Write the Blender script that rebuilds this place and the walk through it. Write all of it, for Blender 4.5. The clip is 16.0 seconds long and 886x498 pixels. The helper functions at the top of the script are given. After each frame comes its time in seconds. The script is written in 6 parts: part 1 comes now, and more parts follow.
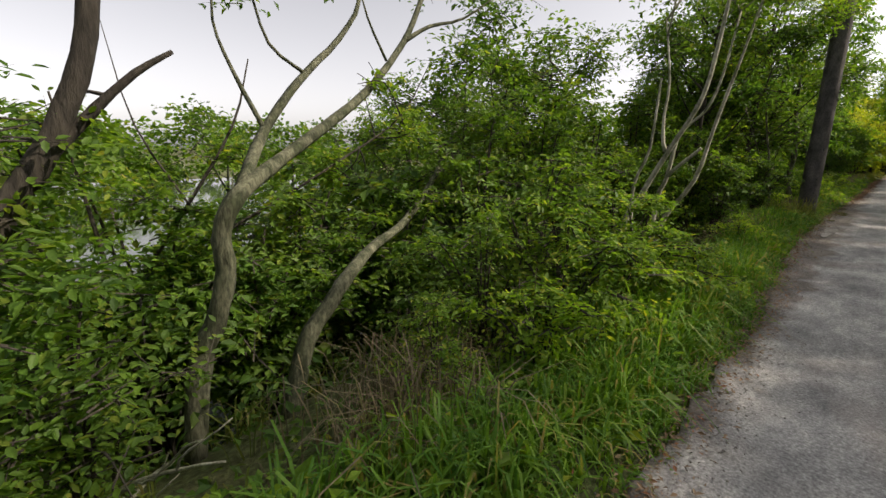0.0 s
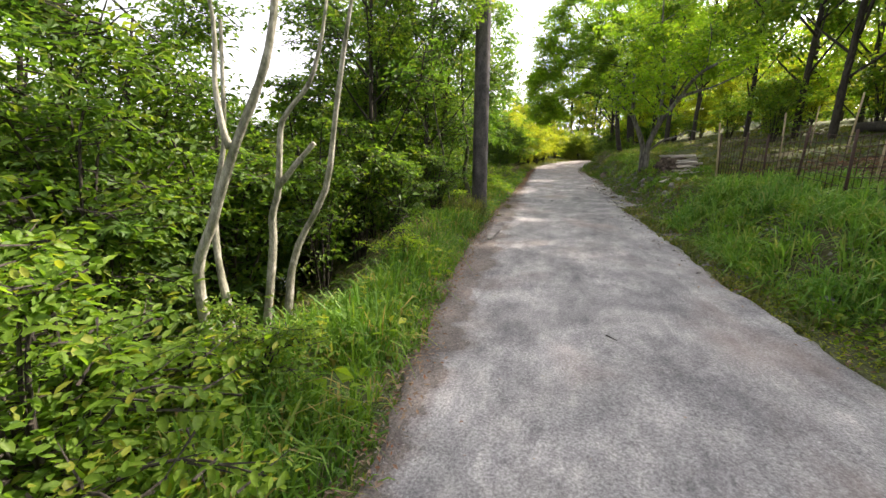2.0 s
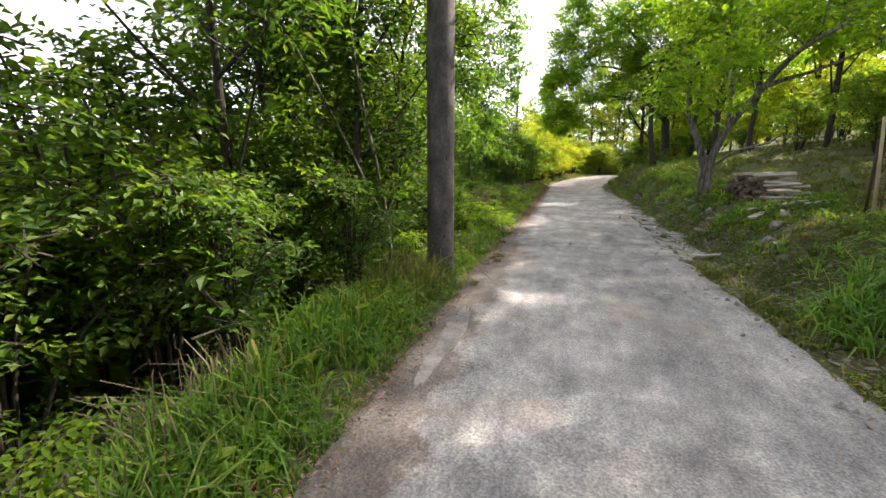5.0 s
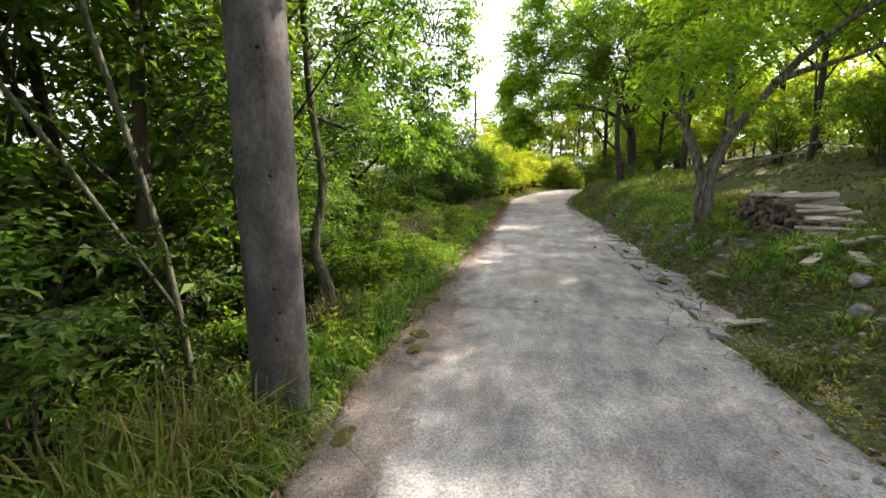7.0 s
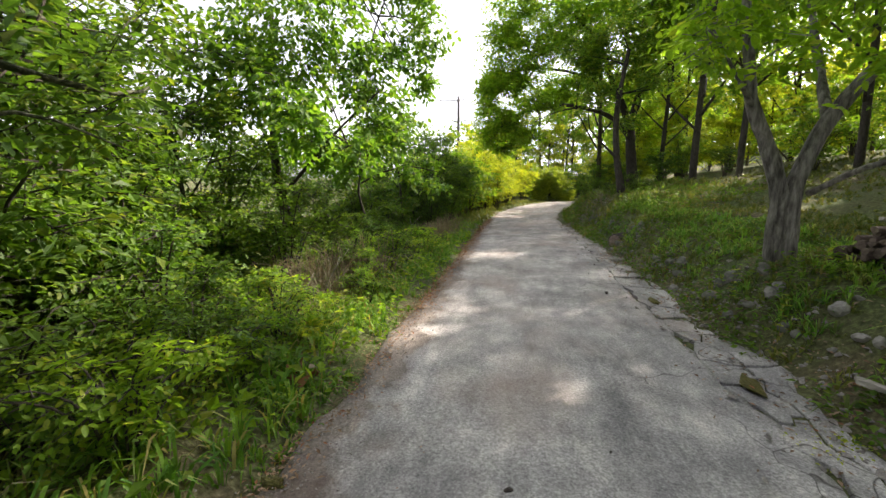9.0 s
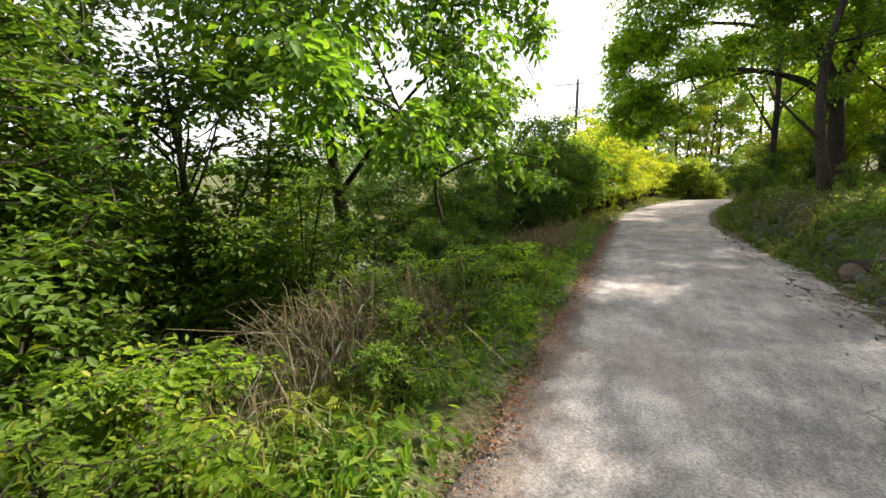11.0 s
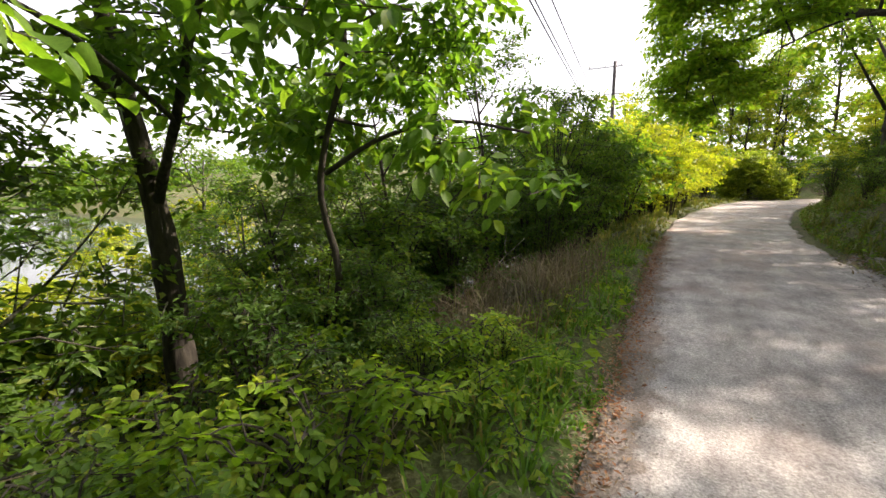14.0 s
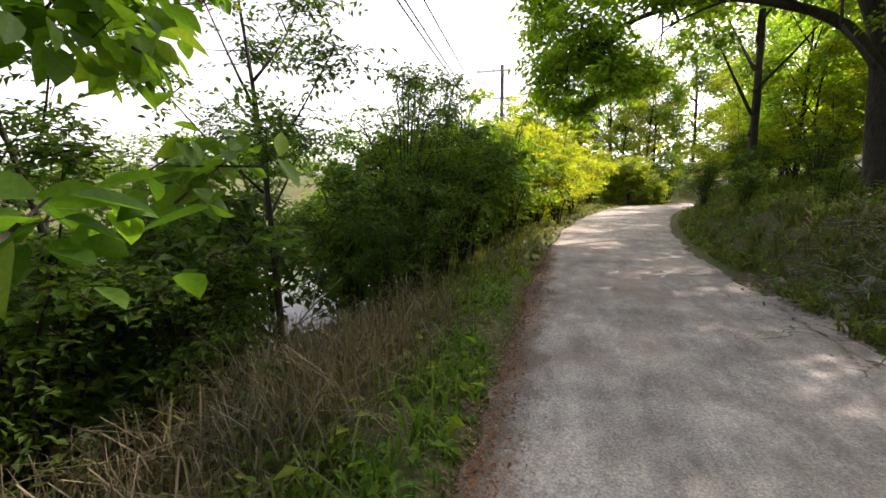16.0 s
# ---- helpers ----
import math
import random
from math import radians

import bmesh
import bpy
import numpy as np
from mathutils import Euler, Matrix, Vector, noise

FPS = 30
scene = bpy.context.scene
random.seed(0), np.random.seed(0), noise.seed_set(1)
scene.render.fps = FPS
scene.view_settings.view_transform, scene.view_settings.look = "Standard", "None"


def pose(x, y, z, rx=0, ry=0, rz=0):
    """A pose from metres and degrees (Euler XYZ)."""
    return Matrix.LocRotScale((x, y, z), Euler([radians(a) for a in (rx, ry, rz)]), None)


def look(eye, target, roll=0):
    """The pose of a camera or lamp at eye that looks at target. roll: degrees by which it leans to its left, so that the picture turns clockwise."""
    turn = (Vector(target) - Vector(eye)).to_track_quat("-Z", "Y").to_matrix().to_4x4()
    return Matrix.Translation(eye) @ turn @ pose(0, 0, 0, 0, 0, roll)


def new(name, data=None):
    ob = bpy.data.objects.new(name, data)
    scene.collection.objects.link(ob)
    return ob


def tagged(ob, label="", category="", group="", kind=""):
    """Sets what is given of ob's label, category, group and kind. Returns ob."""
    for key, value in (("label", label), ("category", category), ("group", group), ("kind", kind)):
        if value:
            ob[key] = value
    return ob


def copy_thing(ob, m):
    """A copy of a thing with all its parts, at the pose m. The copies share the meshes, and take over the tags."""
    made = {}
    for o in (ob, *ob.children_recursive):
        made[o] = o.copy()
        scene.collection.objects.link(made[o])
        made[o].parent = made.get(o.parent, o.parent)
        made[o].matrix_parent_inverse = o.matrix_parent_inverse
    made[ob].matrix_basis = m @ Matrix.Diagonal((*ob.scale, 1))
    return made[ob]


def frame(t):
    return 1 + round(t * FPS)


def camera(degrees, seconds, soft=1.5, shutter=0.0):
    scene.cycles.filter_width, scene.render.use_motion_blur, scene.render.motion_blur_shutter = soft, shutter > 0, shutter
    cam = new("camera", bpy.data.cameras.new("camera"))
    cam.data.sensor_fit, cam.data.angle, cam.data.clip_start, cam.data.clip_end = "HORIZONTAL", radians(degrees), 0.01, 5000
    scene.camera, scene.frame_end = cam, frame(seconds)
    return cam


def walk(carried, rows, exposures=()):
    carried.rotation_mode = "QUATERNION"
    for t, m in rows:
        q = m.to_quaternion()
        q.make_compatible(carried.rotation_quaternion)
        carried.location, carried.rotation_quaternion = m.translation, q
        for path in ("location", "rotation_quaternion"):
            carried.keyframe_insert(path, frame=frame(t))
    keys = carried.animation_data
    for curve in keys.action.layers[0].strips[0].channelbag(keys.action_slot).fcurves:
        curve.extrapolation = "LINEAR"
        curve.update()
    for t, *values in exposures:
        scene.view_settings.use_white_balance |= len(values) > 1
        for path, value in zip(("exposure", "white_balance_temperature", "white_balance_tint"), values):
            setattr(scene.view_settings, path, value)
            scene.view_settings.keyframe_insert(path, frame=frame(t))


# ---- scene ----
cam = camera(93.1, 16.0)
# seconds, place, turn
ROWS = [
    (0.0, 0.000, 0.000, 1.500, 76.70, -0.00, 47.00),
    (0.5, -0.067, 0.738, 1.499, 76.68, -0.20, 42.96),
    (1.0, 0.006, 1.567, 1.518, 76.67, -0.27, 33.25),
    (1.5, 0.074, 2.266, 1.507, 76.52, -0.30, 21.86),
    (2.0, 0.098, 3.065, 1.512, 76.04, -0.29, 13.49),
    (2.5, 0.113, 3.824, 1.517, 75.72, -0.32, 10.26),
    (3.0, 0.148, 4.650, 1.530, 75.72, -0.28, 9.58),
    (3.5, 0.157, 5.424, 1.534, 76.04, -0.23, 10.52),
    (6.0, 0.110, 8.744, 1.491, 78.80, -0.31, 17.56),
    (6.5, 0.092, 9.470, 1.500, 79.06, -0.30, 13.78),
    (7.0, 0.147, 10.242, 1.523, 79.58, -0.29, 10.94),
    (7.5, 0.193, 10.999, 1.525, 80.08, -0.29, 9.18),
    (8.0, 0.294, 11.757, 1.510, 80.43, -0.27, 8.29),
    (8.5, 0.298, 12.512, 1.515, 80.73, -0.25, 8.25),
    (9.0, 0.315, 13.248, 1.511, 81.04, -0.16, 9.50),
    (9.5, 0.220, 13.963, 1.530, 81.12, -0.20, 12.33),
    (10.0, 0.159, 14.681, 1.501, 80.76, -0.16, 16.56),
    (12.5, -0.528, 17.818, 1.474, 80.36, 0.34, 30.04),
    (13.0, -0.512, 18.411, 1.463, 80.11, 0.34, 30.09),
    (13.5, -0.543, 19.033, 1.479, 79.92, 0.22, 29.73),
    (14.0, -0.490, 19.655, 1.480, 80.07, 0.25, 28.74),
    (14.5, -0.517, 20.299, 1.508, 80.28, 0.19, 26.70),
    (15.0, -0.486, 20.955, 1.482, 80.55, 0.23, 23.66),
    (15.5, -0.444, 21.663, 1.482, 80.62, 0.25, 19.79),
    (16.0, -0.351, 22.331, 1.468, 80.80, 0.28, 16.21),
]
EXPOSURES = [(0.0, 0.85, 6700, 15), (0.8, 1.3, 6600, 18), (1.6, 1.95, 6500, 20), (3.0, 2.13, 6500, 20), (7.0, 2.15, 6500, 17), (9.7, 1.92, 6500, 17), (12.5, 2.02, 6600, 18), (16.0, 1.87, 6700, 22)]
walk(cam, [(row[0], pose(*row[1:])) for row in ROWS], EXPOSURES)

# ---- world, sun, exposure ----
SUN_AZ, SUN_EL = 51.0, 42.0          # degrees: from straight ahead towards the right; above the horizon
world = bpy.data.worlds.new("sky")
scene.world = world
world.use_nodes = True
wn, wl = world.node_tree.nodes, world.node_tree.links
wn.clear()
sky = wn.new("ShaderNodeTexSky")
sky.sky_type, sky.sun_disc = "NISHITA", False
sky.sun_elevation, sky.sun_rotation = radians(SUN_EL), radians(SUN_AZ)
sky.air_density, sky.dust_density, sky.ozone_density = 1.0, 2.5, 1.0
bg = wn.new("ShaderNodeBackground")
bg.inputs["Strength"].default_value = 0.15
wo = wn.new("ShaderNodeOutputWorld")
grey = wn.new("ShaderNodeRGBToBW")           # thin high cloud takes most of the blue
haze = wn.new("ShaderNodeMix")
haze.data_type = "RGBA"
haze.inputs[0].default_value = 0.86
wl.new(sky.outputs[0], grey.inputs[0])
wl.new(sky.outputs[0], haze.inputs[6])
wl.new(grey.outputs[0], haze.inputs[7])
wl.new(haze.outputs[2], bg.inputs[0])
wl.new(bg.outputs[0], wo.inputs[0])
sun_data = bpy.data.lights.new("sun", "SUN")
sun_data.energy, sun_data.angle, sun_data.color = 3.0, radians(0.8), (1.0, 0.9, 0.74)
sun = new("sun", sun_data)
sa, se = radians(SUN_AZ), radians(SUN_EL)
sun_way = Vector((math.sin(sa) * math.cos(se), math.cos(sa) * math.cos(se), math.sin(se)))
sun.matrix_world = look(sun_way * 80, (0, 0, 0))


# ---- materials ----
def nodes_of(name):
    m = bpy.data.materials.new(name)
    m.use_nodes = True
    nt = m.node_tree
    nt.nodes.clear()
    out = nt.nodes.new("ShaderNodeOutputMaterial")
    return m, nt, out


def noise_node(nt, vec, scale, detail=4.0, rough=0.6):
    n = nt.nodes.new("ShaderNodeTexNoise")
    n.inputs["Scale"].default_value = scale
    n.inputs["Detail"].default_value = detail
    n.inputs["Roughness"].default_value = rough
    nt.links.new(vec, n.inputs["Vector"])
    return n.outputs["Fac"]


def ramp(nt, fac, stops):
    r = nt.nodes.new("ShaderNodeValToRGB")
    el = r.color_ramp.elements
    while len(el) < len(stops):
        el.new(0.5)
    for e, (p, c) in zip(el, stops):
        e.position = p
        e.color = (*c, 1) if len(c) == 3 else c
    nt.links.new(fac, r.inputs[0])
    return r.outputs[0]


def mix(nt, fac, a, b, blend="MIX"):
    n = nt.nodes.new("ShaderNodeMix")
    n.data_type, n.blend_type = "RGBA", blend
    for sock, v in ((n.inputs[0], fac), (n.inputs[6], a), (n.inputs[7], b)):
        if isinstance(v, (int, float)):
            sock.default_value = v
        elif isinstance(v, tuple):
            sock.default_value = (*v, 1)
        else:
            nt.links.new(v, sock)
    return n.outputs[2]


def bump_of(nt, height, strength, dist):
    b = nt.nodes.new("ShaderNodeBump")
    b.inputs["Strength"].default_value = strength
    b.inputs["Distance"].default_value = dist
    nt.links.new(height, b.inputs["Height"])
    return b.outputs[0]


def place_of(nt, stretch=(1, 1, 1)):
    g = nt.nodes.new("ShaderNodeNewGeometry")
    v = nt.nodes.new("ShaderNodeVectorMath")
    v.operation = "MULTIPLY"
    v.inputs[1].default_value = stretch
    nt.links.new(g.outputs["Position"], v.inputs[0])
    return v.outputs[0]


def surface(name, fine, coarse, fine_scale=30, coarse_scale=1.2, rough=0.9, bump=0.5, dist=0.01, stretch=(1, 1, 1), per_object=0.0, metal=0.0):
    """Two scales of colour, each a list of ramp stops; the coarse one is multiplied in."""
    m, nt, out = nodes_of(name)
    p = place_of(nt, stretch)
    nf = noise_node(nt, p, fine_scale, 6, 0.65)
    nc = noise_node(nt, p, coarse_scale, 5, 0.6)
    col = mix(nt, 1.0, ramp(nt, nf, fine), ramp(nt, nc, coarse), "MULTIPLY")
    if per_object:
        oi = nt.nodes.new("ShaderNodeObjectInfo")
        col = mix(nt, 1.0, col, ramp(nt, oi.outputs["Random"], [(0, (1 - per_object,) * 3), (1, (1 + per_object,) * 3)]), "MULTIPLY")
    b = nt.nodes.new("ShaderNodeBsdfPrincipled")
    b.inputs["Roughness"].default_value = rough
    b.inputs["Metallic"].default_value = metal
    b.inputs["Specular IOR Level"].default_value = 0.3
    nt.links.new(col, b.inputs["Base Color"])
    nt.links.new(bump_of(nt, nf, bump, dist), b.inputs["Normal"])
    nt.links.new(b.outputs[0], out.inputs[0])
    return m


def leafy(name, dark, light, odd, through_col, share=0.45, odd_at=0.93, patch=1.6, gloss=0.52):
    """Leaves: each one its own tone, thin enough to let the sun through."""
    m, nt, out = nodes_of(name)
    g = nt.nodes.new("ShaderNodeNewGeometry")
    tone = ramp(nt, g.outputs["Random Per Island"], [(0, dark), (odd_at - 0.08, light), (odd_at, odd), (1, odd)])
    nc = noise_node(nt, g.outputs["Position"], patch, 3, 0.5)
    tone = mix(nt, 1.0, tone, ramp(nt, nc, [(0.3, (0.72, 0.8, 0.8)), (0.7, (1.25, 1.12, 0.95))]), "MULTIPLY")
    nv = noise_node(nt, g.outputs["Position"], 90, 3, 0.6)
    tone = mix(nt, 1.0, tone, ramp(nt, nv, [(0.3, (0.8, 0.8, 0.8)), (0.75, (1.15, 1.15, 1.1))]), "MULTIPLY")
    b = nt.nodes.new("ShaderNodeBsdfPrincipled")
    b.inputs["Roughness"].default_value = gloss
    b.inputs["Specular IOR Level"].default_value = 0.25
    nt.links.new(tone, b.inputs["Base Color"])
    tr = nt.nodes.new("ShaderNodeBsdfTranslucent")
    nt.links.new(mix(nt, 1.0, tone, through_col, "MULTIPLY"), tr.inputs["Color"])
    ms = nt.nodes.new("ShaderNodeMixShader")
    ms.inputs[0].default_value = share
    nt.links.new(b.outputs[0], ms.inputs[1])
    nt.links.new(tr.outputs[0], ms.inputs[2])
    nt.links.new(ms.outputs[0], out.inputs[0])
    return m


THRU = (2.2, 2.25, 0.8)
LEAF_MID = leafy("leaf_mid", (0.048, 0.10, 0.018), (0.11, 0.20, 0.028), (0.14, 0.19, 0.03), THRU)
LEAF_DARK = leafy("leaf_dark", (0.035, 0.08, 0.018), (0.08, 0.155, 0.026), (0.09, 0.12, 0.03), THRU)
LEAF_FRESH = leafy("leaf_fresh", (0.075, 0.15, 0.018), (0.15, 0.25, 0.03), (0.23, 0.26, 0.04), THRU)
# yellowish leaves, with the look of full sun put into the colour
LEAF_SUNLIT_YELLOW = leafy("leaf_sunlit_yellow", (0.155, 0.215, 0.015), (0.31, 0.37, 0.03), (0.31, 0.32, 0.04), (2.15, 2.1, 0.7))
LEAF_BRIGHT = leafy("leaf_bright", (0.095, 0.18, 0.018), (0.19, 0.30, 0.03), (0.25, 0.30, 0.04), THRU, 0.58)
LEAF_CHESTNUT = leafy("leaf_broad", (0.06, 0.135, 0.02), (0.115, 0.22, 0.03), (0.15, 0.23, 0.035), THRU, 0.5)
LEAF_CANOPY = leafy("leaf_canopy", (0.11, 0.20, 0.02), (0.21, 0.34, 0.035), (0.27, 0.33, 0.05), THRU, 0.62)
LEAF_VINE = leafy("leaf_vine", (0.10, 0.15, 0.022), (0.26, 0.33, 0.05), (0.36, 0.39, 0.08), THRU, 0.5)
GRASS = leafy("grass_blade", (0.05, 0.135, 0.018), (0.145, 0.27, 0.036), (0.26, 0.23, 0.09), (2.2, 2.1, 0.8), 0.38, 0.95)
GRASS_FRESH = leafy("grass_fresh", (0.09, 0.205, 0.034), (0.20, 0.37, 0.066), (0.30, 0.36, 0.12), (2.0, 2.0, 0.9), 0.42, 0.9)
GRASS_DULL = leafy("grass_dull", (0.07, 0.115, 0.022), (0.16, 0.20, 0.05), (0.19, 0.19, 0.075), (2.0, 1.8, 0.9), 0.35, 0.85)
STRAW = leafy("straw", (0.11, 0.092, 0.062), (0.235, 0.205, 0.145), (0.14, 0.16, 0.05), (1.3, 1.2, 0.9), 0.3, 0.9, gloss=0.7)
LITTER = leafy("dead_leaf", (0.14, 0.09, 0.06), (0.34, 0.26, 0.20), (0.26, 0.12, 0.07), (1.2, 1.0, 0.8), 0.15, 0.9, gloss=0.8)
BARK_DARK = surface("bark_dark", [(0.3, (0.022, 0.019, 0.016)), (0.7, (0.085, 0.074, 0.06))], [(0.3, (0.6, 0.6, 0.6)), (0.7, (1.2, 1.2, 1.1))], 26, 2.5, 0.95, 1.0, 0.02, (1, 1, 0.25))
BARK_GREY = surface("bark_grey", [(0.34, (0.034, 0.036, 0.024)), (0.66, (0.125, 0.128, 0.09))], [(0.38, (0.4, 0.47, 0.3)), (0.5, (0.9, 0.92, 0.8)), (0.62, (1.4, 1.38, 1.25))], 45, 9, 0.9, 0.9, 0.015, (1, 1, 0.3))
BARK_ROUGH = surface("bark_rough", [(0.34, (0.045, 0.04, 0.036)), (0.5, (0.15, 0.14, 0.125)), (0.68, (0.30, 0.285, 0.26))], [(0.3, (0.7, 0.72, 0.66)), (0.7, (1.15, 1.12, 1.1))], 20, 3, 0.95, 1.0, 0.03, (1, 1, 0.2))
BARK_PALE = surface("bark_pale", [(0.3, (0.16, 0.155, 0.125)), (0.7, (0.43, 0.415, 0.35))], [(0.36, (0.42, 0.46, 0.34)), (0.5, (0.85, 0.86, 0.78)), (0.62, (1.3, 1.3, 1.25))], 60, 11, 0.9, 0.6, 0.008, (1, 1, 0.4))
SOIL = surface("soil", [(0.25, (0.04, 0.031, 0.022)), (0.5, (0.11, 0.088, 0.064)), (0.75, (0.25, 0.21, 0.16))], [(0.3, (0.5, 0.95, 0.35)), (0.55, (0.8, 1.05, 0.55)), (0.75, (1.1, 1.0, 0.9))], 22, 0.9, 0.95, 1.0, 0.03)
POLE_MAT = surface("pole_concrete", [(0.3, (0.055, 0.051, 0.05)), (0.7, (0.125, 0.117, 0.115))], [(0.34, (0.5, 0.49, 0.5)), (0.5, (0.92, 0.9, 0.9)), (0.66, (1.5, 1.44, 1.4))], 38, 4.5, 0.8, 0.4, 0.005, (1.3, 1.3, 0.7))
STEEL = surface("galvanised_steel", [(0.3, (0.38, 0.39, 0.40)), (0.7, (0.5, 0.5, 0.5))], [(0.3, (0.8, 0.8, 0.8)), (0.7, (1.1, 1.1, 1.1))], 40, 4, 0.45, 0.1, 0.002, metal=0.8)
RUST = surface("rusty_steel", [(0.3, (0.035, 0.025, 0.02)), (0.7, (0.10, 0.06, 0.04))], [(0.3, (0.8, 0.8, 0.8)), (0.7, (1.1, 1.1, 1.1))], 60, 5, 0.8, 0.3, 0.002)
BLACK = surface("black_rubber", [(0.3, (0.012, 0.012, 0.013)), (0.7, (0.03, 0.03, 0.03))], [(0.3, (0.8, 0.8, 0.8)), (0.7, (1.2, 1.2, 1.2))], 30, 3, 0.6, 0.2, 0.003)
CANE = surface("bamboo_cane", [(0.3, (0.30, 0.24, 0.13)), (0.7, (0.48, 0.40, 0.25))], [(0.3, (0.8, 0.8, 0.75)), (0.7, (1.1, 1.1, 1.1))], 30, 3, 0.6, 0.2, 0.002, (1, 1, 0.2))
LOGWOOD = surface("split_log", [(0.25, (0.07, 0.05, 0.042)), (0.6, (0.20, 0.165, 0.14)), (0.8, (0.34, 0.30, 0.26))], [(0.3, (0.6, 0.55, 0.52)), (0.7, (1.15, 1.1, 1.05))], 28, 3, 0.9, 0.8, 0.01, (0.3, 1, 1), 0.45)
BOARD = surface("weathered_board", [(0.25, (0.24, 0.22, 0.19)), (0.7, (0.50, 0.47, 0.42))], [(0.3, (0.7, 0.68, 0.66)), (0.7, (1.1, 1.1, 1.05))], 28, 3, 0.9, 0.6, 0.006, (0.25, 1, 1), 0.2)
ROCK = surface("rock", [(0.3, (0.13, 0.125, 0.115)), (0.7, (0.30, 0.29, 0.27))], [(0.35, (0.55, 0.6, 0.5)), (0.65, (1.15, 1.12, 1.1))], 18, 3, 0.9, 0.8, 0.02, per_object=0.25)
PATCH = surface("old_cement", [(0.3, (0.17, 0.16, 0.15)), (0.7, (0.38, 0.36, 0.34))], [(0.35, (0.6, 0.58, 0.56)), (0.65, (1.15, 1.12, 1.1))], 60, 5, 0.9, 0.6, 0.005)
MOSS = surface("moss", [(0.3, (0.05, 0.045, 0.015)), (0.7, (0.15, 0.14, 0.04))], [(0.3, (0.7, 0.7, 0.7)), (0.7, (1.2, 1.2, 1.1))], 90, 8, 1.0, 1.0, 0.01)


def concrete(name):
    """Worn pale concrete with pebbly aggregate, dusty wheel tracks and dark blotches."""
    m, nt, out = nodes_of(name)
    p = place_of(nt)
    speck = noise_node(nt, p, 62, 6, 0.78)
    pebble = nt.nodes.new("ShaderNodeTexVoronoi")
    pebble.inputs["Scale"].default_value = 60
    nt.links.new(p, pebble.inputs["Vector"])
    blotch = noise_node(nt, p, 1.3, 7, 0.62)
    smear = noise_node(nt, place_of(nt, (2.4, 0.7, 1)), 1.3, 8, 0.72)
    dust = noise_node(nt, place_of(nt, (1.0, 0.6, 1)), 0.8, 4, 0.5)
    col = ramp(nt, speck, [(0.3, (0.11, 0.107, 0.105)), (0.5, (0.31, 0.302, 0.294)), (0.7, (0.56, 0.55, 0.535))])
    col = mix(nt, 0.2, col, mix(nt, 1.0, col, ramp(nt, pebble.outputs["Color"], [(0, (0.45, 0.45, 0.45)), (1, (1.6, 1.6, 1.6))]), "MULTIPLY"))
    col = mix(nt, 1.0, col, ramp(nt, blotch, [(0.34, (0.66, 0.66, 0.67)), (0.5, (0.95, 0.95, 0.94)), (0.64, (1.3, 1.29, 1.27))]), "MULTIPLY")
    col = mix(nt, 1.0, col, ramp(nt, smear, [(0.32, (0.66, 0.66, 0.68)), (0.5, (0.98, 0.98, 0.98)), (0.68, (1.28, 1.26, 1.24))]), "MULTIPLY")
    scrape = noise_node(nt, place_of(nt, (2.6, 1.3, 1)), 2.6, 7, 0.7)
    col = mix(nt, 1.0, col, ramp(nt, scrape, [(0.34, (0.82, 0.82, 0.83)), (0.52, (1.0, 1.0, 1.0)), (0.66, (1.2, 1.19, 1.17))]), "MULTIPLY")
    col = mix(nt, ramp(nt, dust, [(0.54, (0, 0, 0)), (0.7, (0.45, 0.45, 0.45))]), col, (0.34, 0.255, 0.21))
    sep = nt.nodes.new("ShaderNodeSeparateXYZ")
    nt.links.new(p, sep.inputs[0])
    margin = nt.nodes.new("ShaderNodeMath")
    margin.operation = "MULTIPLY_ADD"
    margin.inputs[1].default_value = -0.9
    nt.links.new(sep.outputs["X"], margin.inputs[0])
    nt.links.new(noise_node(nt, p, 2.2, 6, 0.65), margin.inputs[2])
    col = mix(nt, ramp(nt, margin.outputs[0], [(0.88, (0, 0, 0)), (1.08, (0.6, 0.6, 0.6)), (1.35, (0.9, 0.9, 0.9))]), col, mix(nt, 1.0, col, (0.56, 0.49, 0.44), "MULTIPLY"))
    clay = nt.nodes.new("ShaderNodeMapRange")
    clay.inputs["From Min"].default_value, clay.inputs["From Max"].default_value = 16.0, 36.0
    nt.links.new(sep.outputs["Y"], clay.inputs["Value"])
    spots = ramp(nt, noise_node(nt, place_of(nt, (1.3, 0.7, 1)), 1.1, 6, 0.65), [(0.42, (0.12, 0.12, 0.12)), (0.66, (0.75, 0.75, 0.75))])
    col = mix(nt, mix(nt, 1.0, spots, clay.outputs[0], "MULTIPLY"), col, mix(nt, 0.5, col, (0.36, 0.235, 0.17)))
    warp = nt.nodes.new("ShaderNodeVectorMath")
    wnode = nt.nodes.new("ShaderNodeTexNoise")
    wnode.inputs["Scale"].default_value = 1.6
    wnode.inputs["Detail"].default_value = 2
    nt.links.new(p, wnode.inputs["Vector"])
    warp.operation = "ADD"
    nt.links.new(p, warp.inputs[0])
    nt.links.new(wnode.outputs["Color"], warp.inputs[1])
    cell = nt.nodes.new("ShaderNodeTexVoronoi")
    cell.feature = "DISTANCE_TO_EDGE"
    cell.inputs["Scale"].default_value = 1.3
    nt.links.new(warp.outputs[0], cell.inputs["Vector"])
    line = ramp(nt, cell.outputs["Distance"], [(0.0, (1, 1, 1)), (0.011, (0, 0, 0))])
    brink = nt.nodes.new("ShaderNodeMath")
    brink.operation = "MULTIPLY_ADD"
